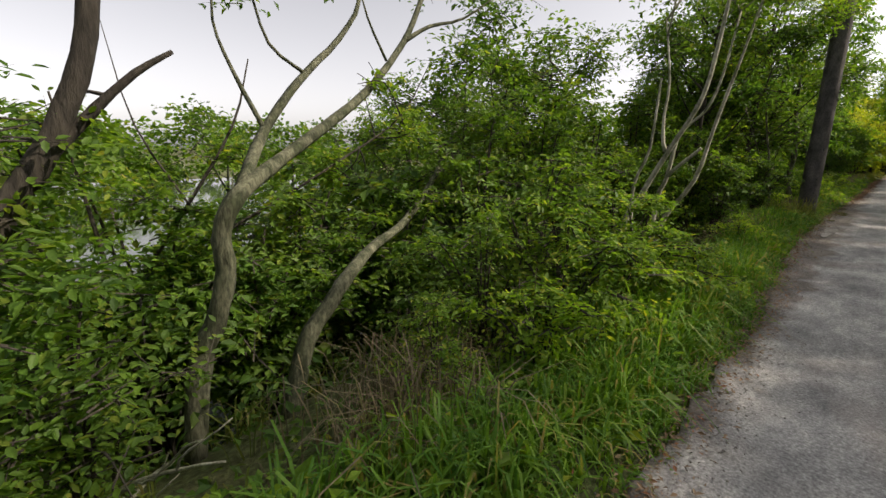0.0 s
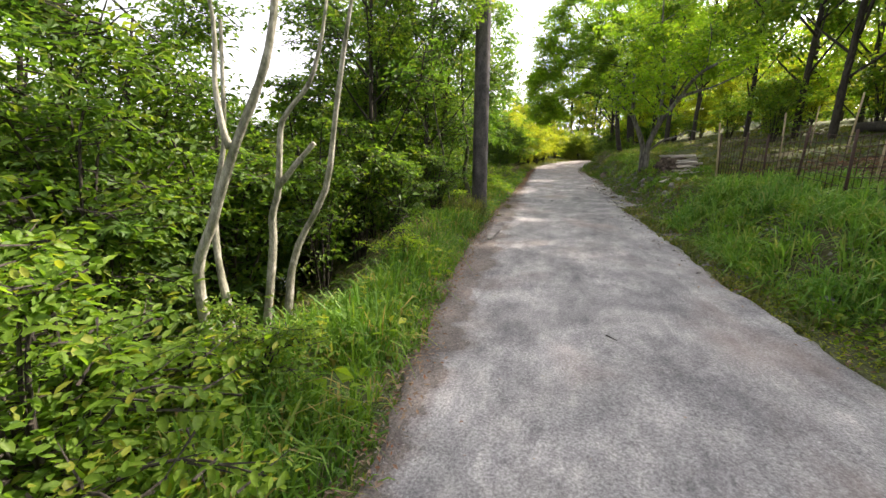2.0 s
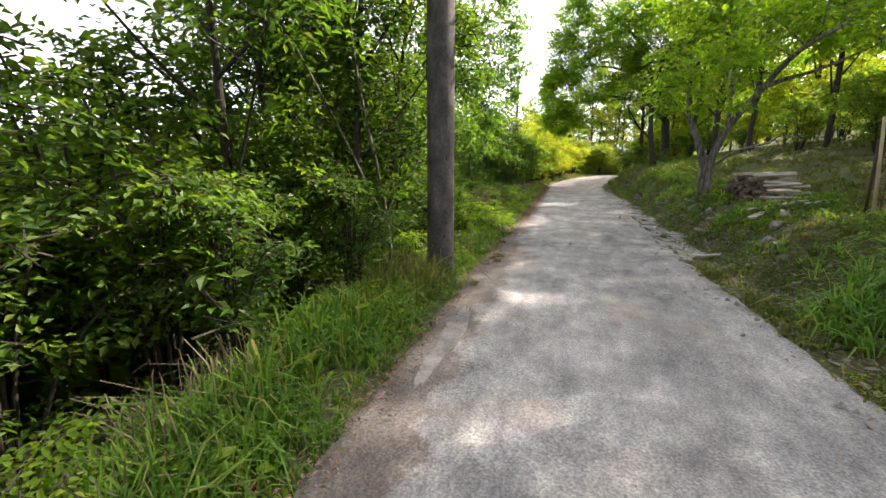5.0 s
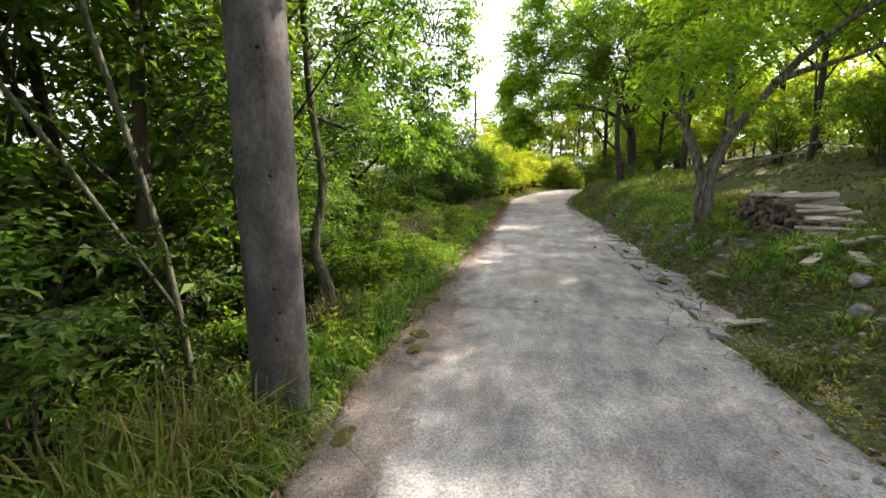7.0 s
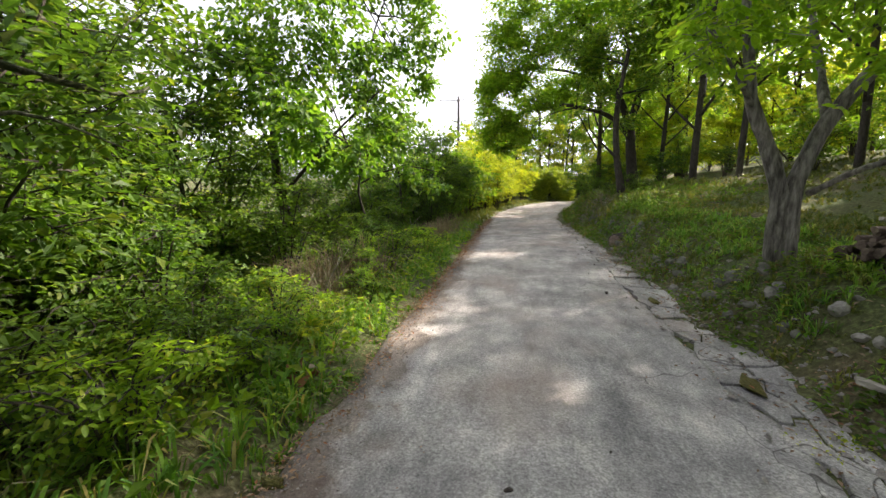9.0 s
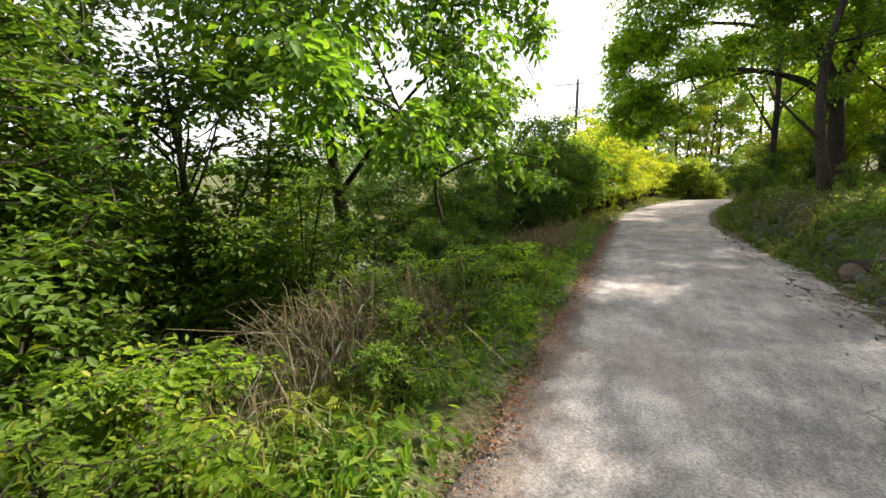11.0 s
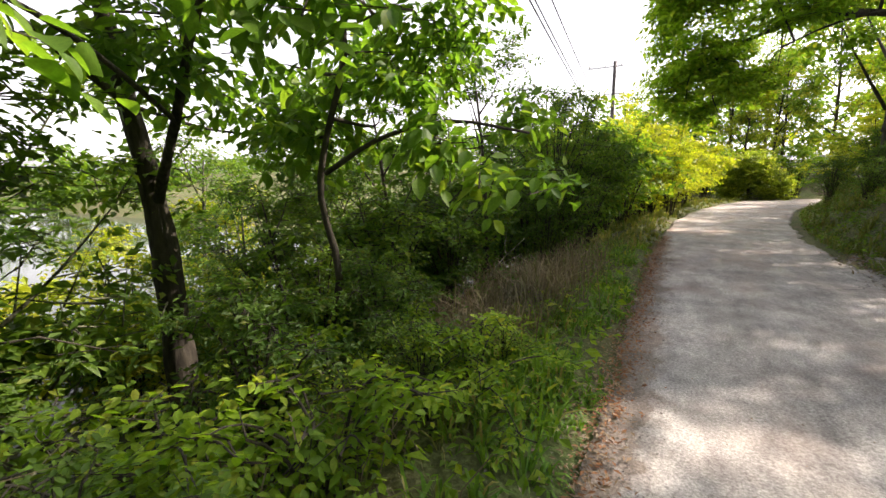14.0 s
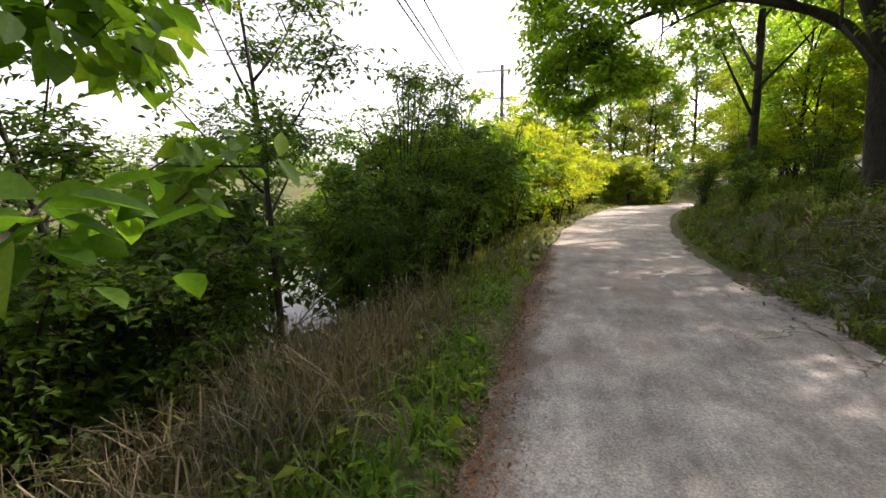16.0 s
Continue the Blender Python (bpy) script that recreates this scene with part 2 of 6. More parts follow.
    brink.inputs[1].default_value = 0.3
    nt.links.new(sep.outputs["X"], brink.inputs[0])
    nt.links.new(noise_node(nt, p, 0.8, 3, 0.5), brink.inputs[2])
    where = ramp(nt, brink.outputs[0], [(0.86, (0, 0, 0)), (1.0, (0.95, 0.95, 0.95))])
    along = nt.nodes.new("ShaderNodeMapRange")
    along.inputs["From Min"].default_value, along.inputs["From Max"].default_value = 11.0, 14.0
    nt.links.new(sep.outputs["Y"], along.inputs["Value"])
    where = mix(nt, 1.0, where, along.outputs[0], "MULTIPLY")
    col = mix(nt, mix(nt, 1.0, line, where, "MULTIPLY"), col, (0.05, 0.045, 0.04))
    b = nt.nodes.new("ShaderNodeBsdfPrincipled")
    b.inputs["Roughness"].default_value = 0.88
    b.inputs["Specular IOR Level"].default_value = 0.25
    nt.links.new(col, b.inputs["Base Color"])
    nt.links.new(bump_of(nt, speck, 0.8, 0.006), b.inputs["Normal"])
    nt.links.new(b.outputs[0], out.inputs[0])
    return m


def water_material():
    m, nt, out = nodes_of("pond_water")
    b = nt.nodes.new("ShaderNodeBsdfPrincipled")
    b.inputs["Base Color"].default_value = (0.05, 0.06, 0.045, 1)
    b.inputs["Roughness"].default_value = 0.04
    b.inputs["IOR"].default_value = 1.33
    nt.links.new(bump_of(nt, noise_node(nt, place_of(nt), 2.5, 3, 0.5), 0.12, 0.03), b.inputs["Normal"])
    nt.links.new(b.outputs[0], out.inputs[0])
    return m


CONCRETE = concrete("worn_concrete")
WATER = water_material()


# ---- mesh helpers ----
def mesh_of(name, verts, faces, mat, smooth=False):
    """A mesh from arrays: verts (n, 3), faces (m, k)."""
    me = bpy.data.meshes.new(name)
    verts, faces = np.asarray(verts, np.float32), np.asarray(faces, np.int32)
    m, k = faces.shape
    me.vertices.add(len(verts))
    me.vertices.foreach_set("co", verts.ravel())
    me.loops.add(m * k)
    me.loops.foreach_set("vertex_index", faces.ravel())
    me.polygons.add(m)
    me.polygons.foreach_set("loop_start", np.arange(0, m * k, k, dtype=np.int32))
    me.polygons.foreach_set("use_smooth", np.full(m, smooth))
    me.materials.append(mat)
    me.update(calc_edges=True)
    return me


def part(name, me, parent=None, label=""):
    ob = new(name, me)
    ob.parent = parent
    return tagged(ob, label)


def thing(name, label, category, at=(0, 0, 0), group="", kind=""):
    ob = new(name)
    ob.location = at
    ob.empty_display_size = 0.2
    return tagged(ob, label, category, group, kind)


def unit(v):
    return v / np.maximum(np.linalg.norm(v, axis=-1, keepdims=True), 1e-9)


def curve_through(points, per=5):
    """Points of a smooth line through the given ones."""
    p = np.asarray(points, float)
    p = np.vstack([2 * p[0] - p[1], p, 2 * p[-1] - p[-2]])
    out = []
    for i in range(1, len(p) - 2):
        for u in np.linspace(0, 1, per, endpoint=False):
            a, b, c, d = p[i - 1], p[i], p[i + 1], p[i + 2]
            out.append(0.5 * (2 * b + (c - a) * u + (2 * a - 5 * b + 4 * c - d) * u ** 2 + (3 * b - a - 3 * c + d) * u ** 3))
    return np.array(out + [p[-2]])


def tube(line, r0, r1, sides=7, rough=0.0, rng=None, power=1.0):
    """A tapered tube with closed ends: verts and quads."""
    line = np.asarray(line, float)
    n = len(line)
    along = unit(np.gradient(line, axis=0))
    ref = np.where(np.abs(along[:, 2:3]) > 0.9, [[1.0, 0, 0]], [[0, 0, 1.0]])
    a = unit(np.cross(along, ref))
    for i in range(1, n):
        a[i] = unit(a[i - 1] - along[i] * np.dot(a[i - 1], along[i]))
    b = np.cross(along, a)
    r = r0 + (r1 - r0) * np.linspace(0, 1, n) ** power
    ang = np.linspace(0, 2 * np.pi, sides, endpoint=False)
    rr = r[:, None] * np.ones(sides)
    if rough and rng is not None:
        rr = rr * (1 + rough * rng.uniform(-1, 1, (n, sides)))
    v = line[:, None] + rr[..., None] * (np.cos(ang)[None, :, None] * a[:, None] + np.sin(ang)[None, :, None] * b[:, None])
    v = np.vstack([v.reshape(-1, 3), line[:1], line[-1:]])
    i, j = np.meshgrid(np.arange(n - 1), np.arange(sides), indexing="ij")
    k = (j + 1) % sides
    f = np.stack([i * sides + j, i * sides + k, (i + 1) * sides + k, (i + 1) * sides + j], -1).reshape(-1, 4)
    js = np.arange(0, sides - 1, 1)
    lo = np.stack([np.full(sides, n * sides), (np.arange(sides) + 1) % sides, np.arange(sides), np.arange(sides)], -1)
    hi = np.stack([np.full(sides, n * sides + 1), (n - 1) * sides + np.arange(sides), (n - 1) * sides + (np.arange(sides) + 1) % sides, (n - 1) * sides + (np.arange(sides) + 1) % sides], -1)
    return v, f, lo[:, :3], hi[:, :3]


def tubes_mesh(name, tubes, mat):
    """Several tubes joined into one mesh of triangles."""
    vs, fs, at = [], [], 0
    for v, f, lo, hi in tubes:
        tri = np.vstack([f[:, [0, 1, 2]], f[:, [0, 2, 3]], lo, hi])
        vs.append(v)
        fs.append(tri + at)
        at += len(v)
    return mesh_of(name, np.vstack(vs), np.vstack(fs), mat, True)


def grow(rng, start, way, length, wander=0.25, lift=0.1, steps=6):
    """A wandering line for a branch."""
    p, d, out = np.array(start, float), unit(np.array(way, float)), [np.array(start, float)]
    for _ in range(steps):
        d = unit(d + rng.normal(0, wander, 3) + [0, 0, lift])
        p = p + d * length / steps
        out.append(p)
    return np.array(out)


def leaves_mesh(name, at, axis, normal, length, mat, wide=0.5, fine=False, fold=0.18, droop=0.12):
    """Leaves as one mesh: a folded blade each."""
    n = len(at)
    axis = unit(axis)
    side = unit(np.cross(axis, normal))
    nrm = np.cross(side, axis)
    L = np.asarray(length).reshape(-1, 1)
    W = L * wide * 0.5
    if not fine:
        v = np.stack([at, at + axis * L * 0.5 + side * W + nrm * L * fold * 0.5, at + axis * L - nrm * L * droop, at + axis * L * 0.5 - side * W + nrm * L * fold * 0.5], 1)
        f = (np.arange(n) * 4)[:, None, None] + np.array([[0, 1, 2], [0, 2, 3]])
        return mesh_of(name, v.reshape(-1, 3), f.reshape(-1, 3), mat)
    q = nrm * L
    if fine == 2:
        outline = [(0.12, 0.45), (0.32, 0.95), (0.58, 0.9), (0.82, 0.5)]
    else:
        outline = [(0.3, 0.9), (0.68, 0.8)]
    lift = [q * (fold * b * 0.5 - droop * a * a) for a, b in outline]
    one = [at + axis * L * a + side * W * b + z for (a, b), z in zip(outline, lift)]
    two = [at + axis * L * a - side * W * b + z for (a, b), z in zip(outline, lift)]
    k = len(outline)
    v = np.stack([at, *one, at + axis * L - q * droop, *two[::-1]], 1)
    face = [list(range(k + 2)), [0] + list(range(k + 1, 2 * k + 2))]
    f = (np.arange(n) * (2 * k + 2))[:, None, None] + np.array(face)
    return mesh_of(name, v.reshape(-1, 3), f.reshape(-1, k + 2), mat, True)


def sprays(rng, tips, ways, per, reach, leaf, droop=0.25, flat=0.6, spread=0.5):
    """Leaves in two rows along short arching twigs, one tilt a twig: places, axes, normals and lengths."""
    n = len(tips)
    d = unit(ways)
    side = unit(np.cross(d, [[0, 0, 1.0]]) + 1e-4)
    roll = rng.normal(0, 0.4, (n, 1))
    up = np.cross(side, d)
    side, up = side * np.cos(roll) + up * np.sin(roll), up * np.cos(roll) - side * np.sin(roll)
    u = (np.arange(per) + rng.uniform(0, 1, (n, per))) / per
    sign = np.where(np.arange(per) % 2, 1.0, -1.0)[None, :] * np.ones((n, 1))
    back = tips - d * reach
    at = back[:, None] + d[:, None] * (u * reach * 1.15)[..., None] + rng.normal(0, reach * spread * 0.15, (n, per, 3)) * [1, 1, flat]
    at = at + side[:, None] * (sign * reach * spread * 0.12 * rng.uniform(0.2, 1, (n, per)))[..., None] - (u * u * reach * droop * 0.5)[..., None] * np.array([0, 0, 1.0])
    ax = d[:, None] * 0.5 + side[:, None] * (sign * 0.8)[..., None] + rng.normal(0, 0.24, (n, per, 3)) - np.array([0, 0, droop * 0.8])
    nm = up[:, None] + rng.normal(0, 0.28, (n, per, 3))
    ln = leaf * rng.uniform(0.6, 1.25, (n, per))
    return at.reshape(-1, 3), ax.reshape(-1, 3), nm.reshape(-1, 3), ln.ravel()


def blob_tips(rng, blobs, count, gaps=0.45, freq=0.9):
    """Twig tips inside rounded masses, thicker towards the outside, with gaps."""
    tips, ways = [], []
    vol = np.array([b[3] * b[4] * b[5] for b in blobs]) ** 0.75
    for b, share in zip(blobs, vol / vol.sum()):
        c, r = np.array(b[:3]), np.array(b[3:6])
        want, got = max(4, int(count * share)), 0
        tries = 0
        while got < want and tries < want * 12:
            tries += 1
            d = unit(rng.normal(0, 1, 3))
            q = d * rng.uniform(0.12, 1) ** 0.45 * rng.uniform(0.8, 1.15)
            p = c + q * r
            if noise.noise(Vector(p * freq)) < gaps - 0.62 + rng.uniform(-0.15, 0.15):
                continue
            w = q * r + np.array([0, 0, 0.1]) + rng.normal(0, 0.25, 3) * r.mean()
            tips.append(p)
            ways.append(unit(w) * [1, 1, 0.42])
            got += 1
    return np.array(tips), np.array(ways)


def twigs_mesh(name, tips, ways, reach, mat, r=0.006):
    """Thin three-sided twigs behind the tips."""
    d = unit(ways)
    a = unit(np.cross(d, [[0.3, 0.2, 1.0]]))
    b = np.cross(d, a)
    base = tips - d * reach
    ring = [base + r * (math.cos(t) * a + math.sin(t) * b) for t in (0, 2.1, 4.2)]
    v = np.stack([*ring, tips], 1).reshape(-1, 3)
    f = (np.arange(len(tips)) * 4)[:, None, None] + np.array([[0, 1, 3], [1, 2, 3], [2, 0, 3]])
    return mesh_of(name, v, f.reshape(-1, 3), mat)


def leafy_plant(name, label, category, rng, limbs, blobs, count, per, leaf, bark, leaf_mat, reach=0.4, fine=False, gaps=0.45, freq=0.9,
                boughs=True, at=(0, 0, 0), group="", wide=0.5, droop=0.25, sides=7, spread=0.5, twig=0.006, bough=0.009, shoots=None):
    """A tree or shrub: limbs (line, thick, thin), boughs into each leaf mass, twigs and leaves."""
    top = thing(name, label, category, at, group)
    tubes = [tube(curve_through(l, 4 if a > 0.05 else 3), a, b, sides if a > 0.05 else 5, 0.1, rng) for l, a, b in limbs]
    tips, ways = blob_tips(rng, blobs, count, gaps, freq) if shoots is None else shoots
    if boughs:
        nodes_at = np.vstack([curve_through(l, 4)[2:] for l, a, b in limbs])
        for bl in blobs:
            c, r = np.array(bl[:3]), np.array(bl[3:6])
            if r.mean() < 0.42:
                continue
            for _ in range(2):
                to = c + unit(rng.normal(0, 1, 3)) * r * 0.75
                start = nodes_at[np.argmin(np.linalg.norm(nodes_at - to, axis=1) + rng.uniform(0, 0.6, len(nodes_at)))]
                span = np.linalg.norm(to - start)
                mid = (start + to) / 2 + rng.normal(0, 0.1, 3) * span + [0, 0, 0.06 * span]
                tubes.append(tube(curve_through([start, mid, to], 3), 0.008 + bough * span, 0.004, 4))
    part("trunk", tubes_mesh("trunk", tubes, bark), top)
    tagged(part("brushwood", twigs_mesh("brushwood", tips[::2], ways[::2], reach * 1.3, bark, twig), top), kind="stuff")
    part("crown", leaves_mesh("crown", *sprays(rng, tips, ways, per, reach, leaf, droop, spread=spread), leaf_mat, wide, fine), top)
    return top


# ---- lie of the land ----
LEFT_Y, LEFT_X = [-60, 0, 2, 4, 6, 9, 13, 16, 20, 28, 34, 38, 41, 45, 49, 60], [-0.5, -0.55, -0.58, -0.63, -0.78, -0.97, -0.98, -0.85, -0.8, -0.77, -0.55, -0.05, 0.55, 1.6, 3.1, 12.0]
RIGHT_Y, RIGHT_X = [-60, 0, 5, 7, 9, 12, 14, 20, 28, 32, 35, 37, 41, 45, 49, 60], [2.6, 2.5, 2.35, 2.25, 2.12, 2.1, 2.0, 1.98, 2.08, 2.2, 2.5, 2.85, 3.7, 4.9, 6.4, 15.5]


def left_edge(y):
    return np.interp(y, LEFT_Y, LEFT_X)


def right_edge(y):
    return np.interp(y, RIGHT_Y, RIGHT_X)


def smooth01(x, a, b):
    u = np.clip((x - a) / (b - a), 0, 1)
    return u * u * (3 - 2 * u)


def land(x, y):
    """Height of the ground: verge, drop to the pond on one hand, bank on the other."""
    x, y = np.asarray(x, float), np.asarray(y, float)
    dl, dr = left_edge(y) - x, x - right_edge(y)
    z = -0.06 + 0 * x
    far = smooth01(y, 36, 46)
    z = z + 0.10 * smooth01(dl, 0.02, 0.35) - (0.35 * smooth01(dl, 0.7, 1.7) + 2.4 * smooth01(dl, 1.5, 6.0)) * (1 - 0.85 * far)
    rise = 0.62 + 0.25 * smooth01(y, 20, 30)
    z = z + 0.02 * smooth01(dr, 0.0, 0.2) + 0.06 * smooth01(dr, 0.4, 0.7) + rise * smooth01(dr, 0.5, 1.35) + 0.20 * np.clip(dr - 1.4, 0, 8) + 0.1 * np.clip(dr - 9.4, 0, 14) + 0.02 * np.clip(dr - 24, 0, 40)
    z = z + 2.4 * smooth01(y, 52, 60) - 0.75 * np.exp(-((x + 2.75) / 0.75) ** 2 - ((y - 7.6) / 1.7) ** 2) - 0.55 * np.exp(-((x + 2.45) / 0.5) ** 2 - ((y - 13.2) / 0.9) ** 2)
    out = smooth01(np.maximum(dl, dr), 0.1, 0.6)
    z = z + out * (0.05 * np.sin(x * 2.1 + 1.3 * np.sin(y * 1.1)) + 0.04 * np.sin(y * 2.7 + x * 0.9))
    return z


def patch_mesh(name, xs, ys, mat, fz):
    X, Y = np.meshgrid(xs, ys)
    v = np.stack([X, Y, fz(X, Y)], -1).reshape(-1, 3)
    w, h = len(xs), len(ys)
    i, j = np.meshgrid(np.arange(h - 1), np.arange(w - 1), indexing="ij")
    k = i * w + j
    return mesh_of(name, v, np.stack([k, k + 1, k + w + 1, k + w], -1).reshape(-1, 4), mat, True)


gx = np.concatenate([[-1500, -500, -200, -90], np.linspace(-60, -9, 18), np.arange(-8, 8.01, 0.2), np.linspace(9, 40, 14), [60, 120, 300, 700, 1500]])
gy = np.concatenate([[-1500, -500, -150, -60], np.linspace(-40, -6, 12), np.arange(-5, 52.01, 0.25), np.linspace(54, 90, 12), [120, 200, 500, 1500]])
ground = tagged(new("ground", patch_mesh("ground", gx, gy, SOIL, land)), "brown earth bank with leaf litter, sloping to a pond", "ground", kind="structure")
water = tagged(new("water", patch_mesh("water", np.linspace(-62, -3.5, 20), np.linspace(-50, 85, 30), WATER, lambda x, y: -2.15 + 0 * x)), "still pond water reflecting a bright sky", "water", kind="structure")

# ---- the lane: concrete bays between joints ----
road = thing("road", "worn grey concrete farm lane with cracks and dust", "road", kind="structure")
JOINTS = [-40, -8, 14.85, 60.0]


def edge_wobble(y, k):
    """Uneven broken edge of the concrete, at several sizes."""
    ys = np.asarray(y, float)
    flat = np.unique(ys)
    w = np.array([0.10 * noise.noise(Vector((v * 0.55, k, 0))) + 0.07 * noise.noise(Vector((v * 1.9, k, 3))) + 0.05 * noise.noise(Vector((v * 6.0, k, 7))) for v in flat])
    return np.interp(ys, flat, w)


for a, b in zip(JOINTS[:-1], JOINTS[1:]):
    ys = np.linspace(a + 0.004, b - 0.004, max(6, int((b - a) / 0.07)) if a > -20 else 60)
    us = np.concatenate([[0, 0, 0.02], np.linspace(0.05, 0.95, 18), [0.98, 1, 1]])
    Y, U = np.meshgrid(ys, us, indexing="ij")
    X = left_edge(Y) + edge_wobble(Y, 1.0) + U * (right_edge(Y) + edge_wobble(Y, 4.0) - left_edge(Y) - edge_wobble(Y, 1.0))
    Z = 0.012 * np.sin(X * 1.7 + Y * 0.5) * np.sin(Y * 0.9) - 0.012 * (2 * U - 1) ** 2
    Z = np.where((np.arange(len(us)) == 0) | (np.arange(len(us)) == len(us) - 1), -0.12, Z)
    Z[0], Z[-1] = Z[0] - 0.006, Z[-1] - 0.006
    crook = np.array([0.03 * noise.noise(Vector((x * 1.5, a, 0))) + 0.012 * noise.noise(Vector((x * 7, a, 0))) for x in X[0]])
    Y[0], Y[-1] = Y[0] + crook, Y[-1] + np.array([0.03 * noise.noise(Vector((x * 1.5, b, 0))) + 0.012 * noise.noise(Vector((x * 7, b, 0))) for x in X[-1]])
    h, w = Y.shape
    i, j = np.meshgrid(np.arange(h - 1), np.arange(w - 1), indexing="ij")
    k = i * w + j
    part("slab", mesh_of("slab", np.stack([X, Y, Z], -1).reshape(-1, 3), np.stack([k, k + 1, k + w + 1, k + w], -1).reshape(-1, 4), CONCRETE, True), road)

# ---- utility poles and wires ----
def pole_thing(label, x, y, z0, height, r0, r1, arms):
    top = thing("utility_pole", label, "utility pole", (x, y, z0))
    rng = np.random.default_rng(5)
    line = np.array([[0.0, 0, -0.3], [0, 0, height * 0.1], [-0.004, 0, height * 0.4], [-0.02, 0, height]])
    part("shaft", tubes_mesh("shaft", [tube(curve_through(line, 6), r0, r1, 20)], POLE_MAT), top)
    for k, (z, a, b) in enumerate(arms):
        bm = bmesh.new()
        bmesh.ops.create_cube(bm, size=1, matrix=Matrix.Translation(((a + b) / 2, r1 + 0.05, z)) @ Matrix.Diagonal((b - a, 0.09, 0.09, 1)))
        bmesh.ops.bevel(bm, geom=bm.edges[:], offset=0.008, segments=1, affect="EDGES")
        me = bpy.data.meshes.new("crossarm")
        bm.to_mesh(me)
        bm.free()
        me.materials.append(STEEL)
        arm = part("crossarm", me, top, "galvanised steel crossarm")
        for x_at in np.linspace(a + 0.1, b - 0.1, 3):
            v = [[x_at, r1 + 0.05, z + 0.04], [x_at, r1 + 0.05, z + 0.1], [x_at, r1 + 0.05, z + 0.22]]
            part("insulator", tubes_mesh("insulator", [tube(v, 0.045, 0.025, 8)], BOARD), arm)
    return top


near_pole = pole_thing("weathered grey-brown concrete utility pole beside the lane", -1.31, 12.45, -0.05, 9.4, 0.176, 0.15, [(9.1, -1.7, 0.5)])
far_pole = pole_thing("distant concrete utility pole with steel crossarms", -4.75, 51.9, -0.4, 9.5, 0.16, 0.11, [(9.2, -1.8, 0.5), (7.4, -0.7, 0.7)])
for dx, dz, sag in ((-0.16, -0.12, 0.55), (-0.2, 0.12, 0.5), (-0.13, 0.42, 0.45)):
    a, b = np.array([-1.31 + dx, 12.45, 4.95 + dz]), np.array([-4.75 + 3 * dx, 51.9, 5.0 + dz])
    u = np.linspace(0, 1, 25)[:, None]
    w = a + (b - a) * u - np.array([0, 0, 1]) * 4 * sag * u * (1 - u)
    tagged(new("overhead_cable", tubes_mesh("overhead_cable", [tube(w, 0.014, 0.014, 5)], BLACK)), "thin black overhead cable strung between the poles", "cable", "overhead cables")
    c = a + np.array([2.6, -46.0, 0.3])
    w = a + (c - a) * u - np.array([0, 0, 1]) * 4 * sag * u * (1 - u)
    tagged(new("overhead_cable", tubes_mesh("overhead_cable", [tube(w, 0.014, 0.014, 5)], BLACK)), "thin black overhead cable running back along the lane", "cable", "overhead cables")
# bolt holes and a step bolt on the near pole
for k, z in enumerate((0.62, 0.78, 0.92, 1.55, 2.2)):
    ang = -1.0 + 0.12 * (k % 2)
    r = 0.1755 - 0.0028 * z
    p = np.array([r * math.cos(ang), r * math.sin(ang), z])
    part("bolt_hole", tubes_mesh("bolt_hole", [tube([p * [0.9, 0.9, 1], p * [1.02, 1.02, 1]], 0.014, 0.012, 8)], BLACK), near_pole)


def z_at(x, y):
    return float(land(x, y))


# ---- forked trees at the start ----
rng = np.random.default_rng(11)
leafy_plant("tree", "forked grey tree with thin spring leaves on the bank", "tree", rng,
            [([(-2.85, 0.42, -0.55), (-2.9, 0.54, 0.12), (-2.9, 0.68, 0.44), (-2.9, 0.76, 0.73), (-2.9, 0.77, 0.99), (-2.9, 0.9, 1.22), (-3.3, 1.37, 1.44), (-3.9, 2.22, 1.83), (-4.5, 3.04, 2.26), (-4.9, 3.84, 2.93), (-5.2, 4.41, 3.63), (-5.5, 5.0, 4.6)], 0.078, 0.035),
             ([(-2.9, 0.9, 1.22), (-3.4, 1.29, 1.65), (-3.7, 1.8, 2.15), (-3.9, 2.27, 2.54), (-4.1, 2.64, 3.0), (-4.3, 2.7, 3.6)], 0.05, 0.015),
             ([(-3.4, 1.29, 1.65), (-3.7, 1.2, 2.1), (-3.9, 1.15, 2.5), (-4.2, 1.3, 3.0)], 0.022, 0.006),
             ([(-3.7, 1.8, 2.15), (-3.7, 1.5, 2.35), (-3.8, 1.4, 2.8), (-3.9, 1.2, 3.1)], 0.018, 0.005),
             ([(-4.9, 3.84, 2.93), (-4.9, 4.3, 3.2), (-4.8, 4.9, 3.4), (-4.6, 5.6, 3.9)], 0.035, 0.01),
             ([(-4.7, 3.4, 2.6), (-4.8, 3.2, 3.1), (-4.9, 3.1, 3.7)], 0.02, 0.006)],
            [(-5.2, 4.8, 4.3, 1.1, 1.0, 0.8), (-4.2, 2.6, 3.4, 0.8, 0.9, 0.6), (-4.0, 1.3, 2.9, 0.5, 0.6, 0.5), (-4.5, 5.6, 4.2, 1.2, 1.1, 0.8)],
            190, 7, 0.075, BARK_GREY, LEAF_MID, 0.32, gaps=0.5)
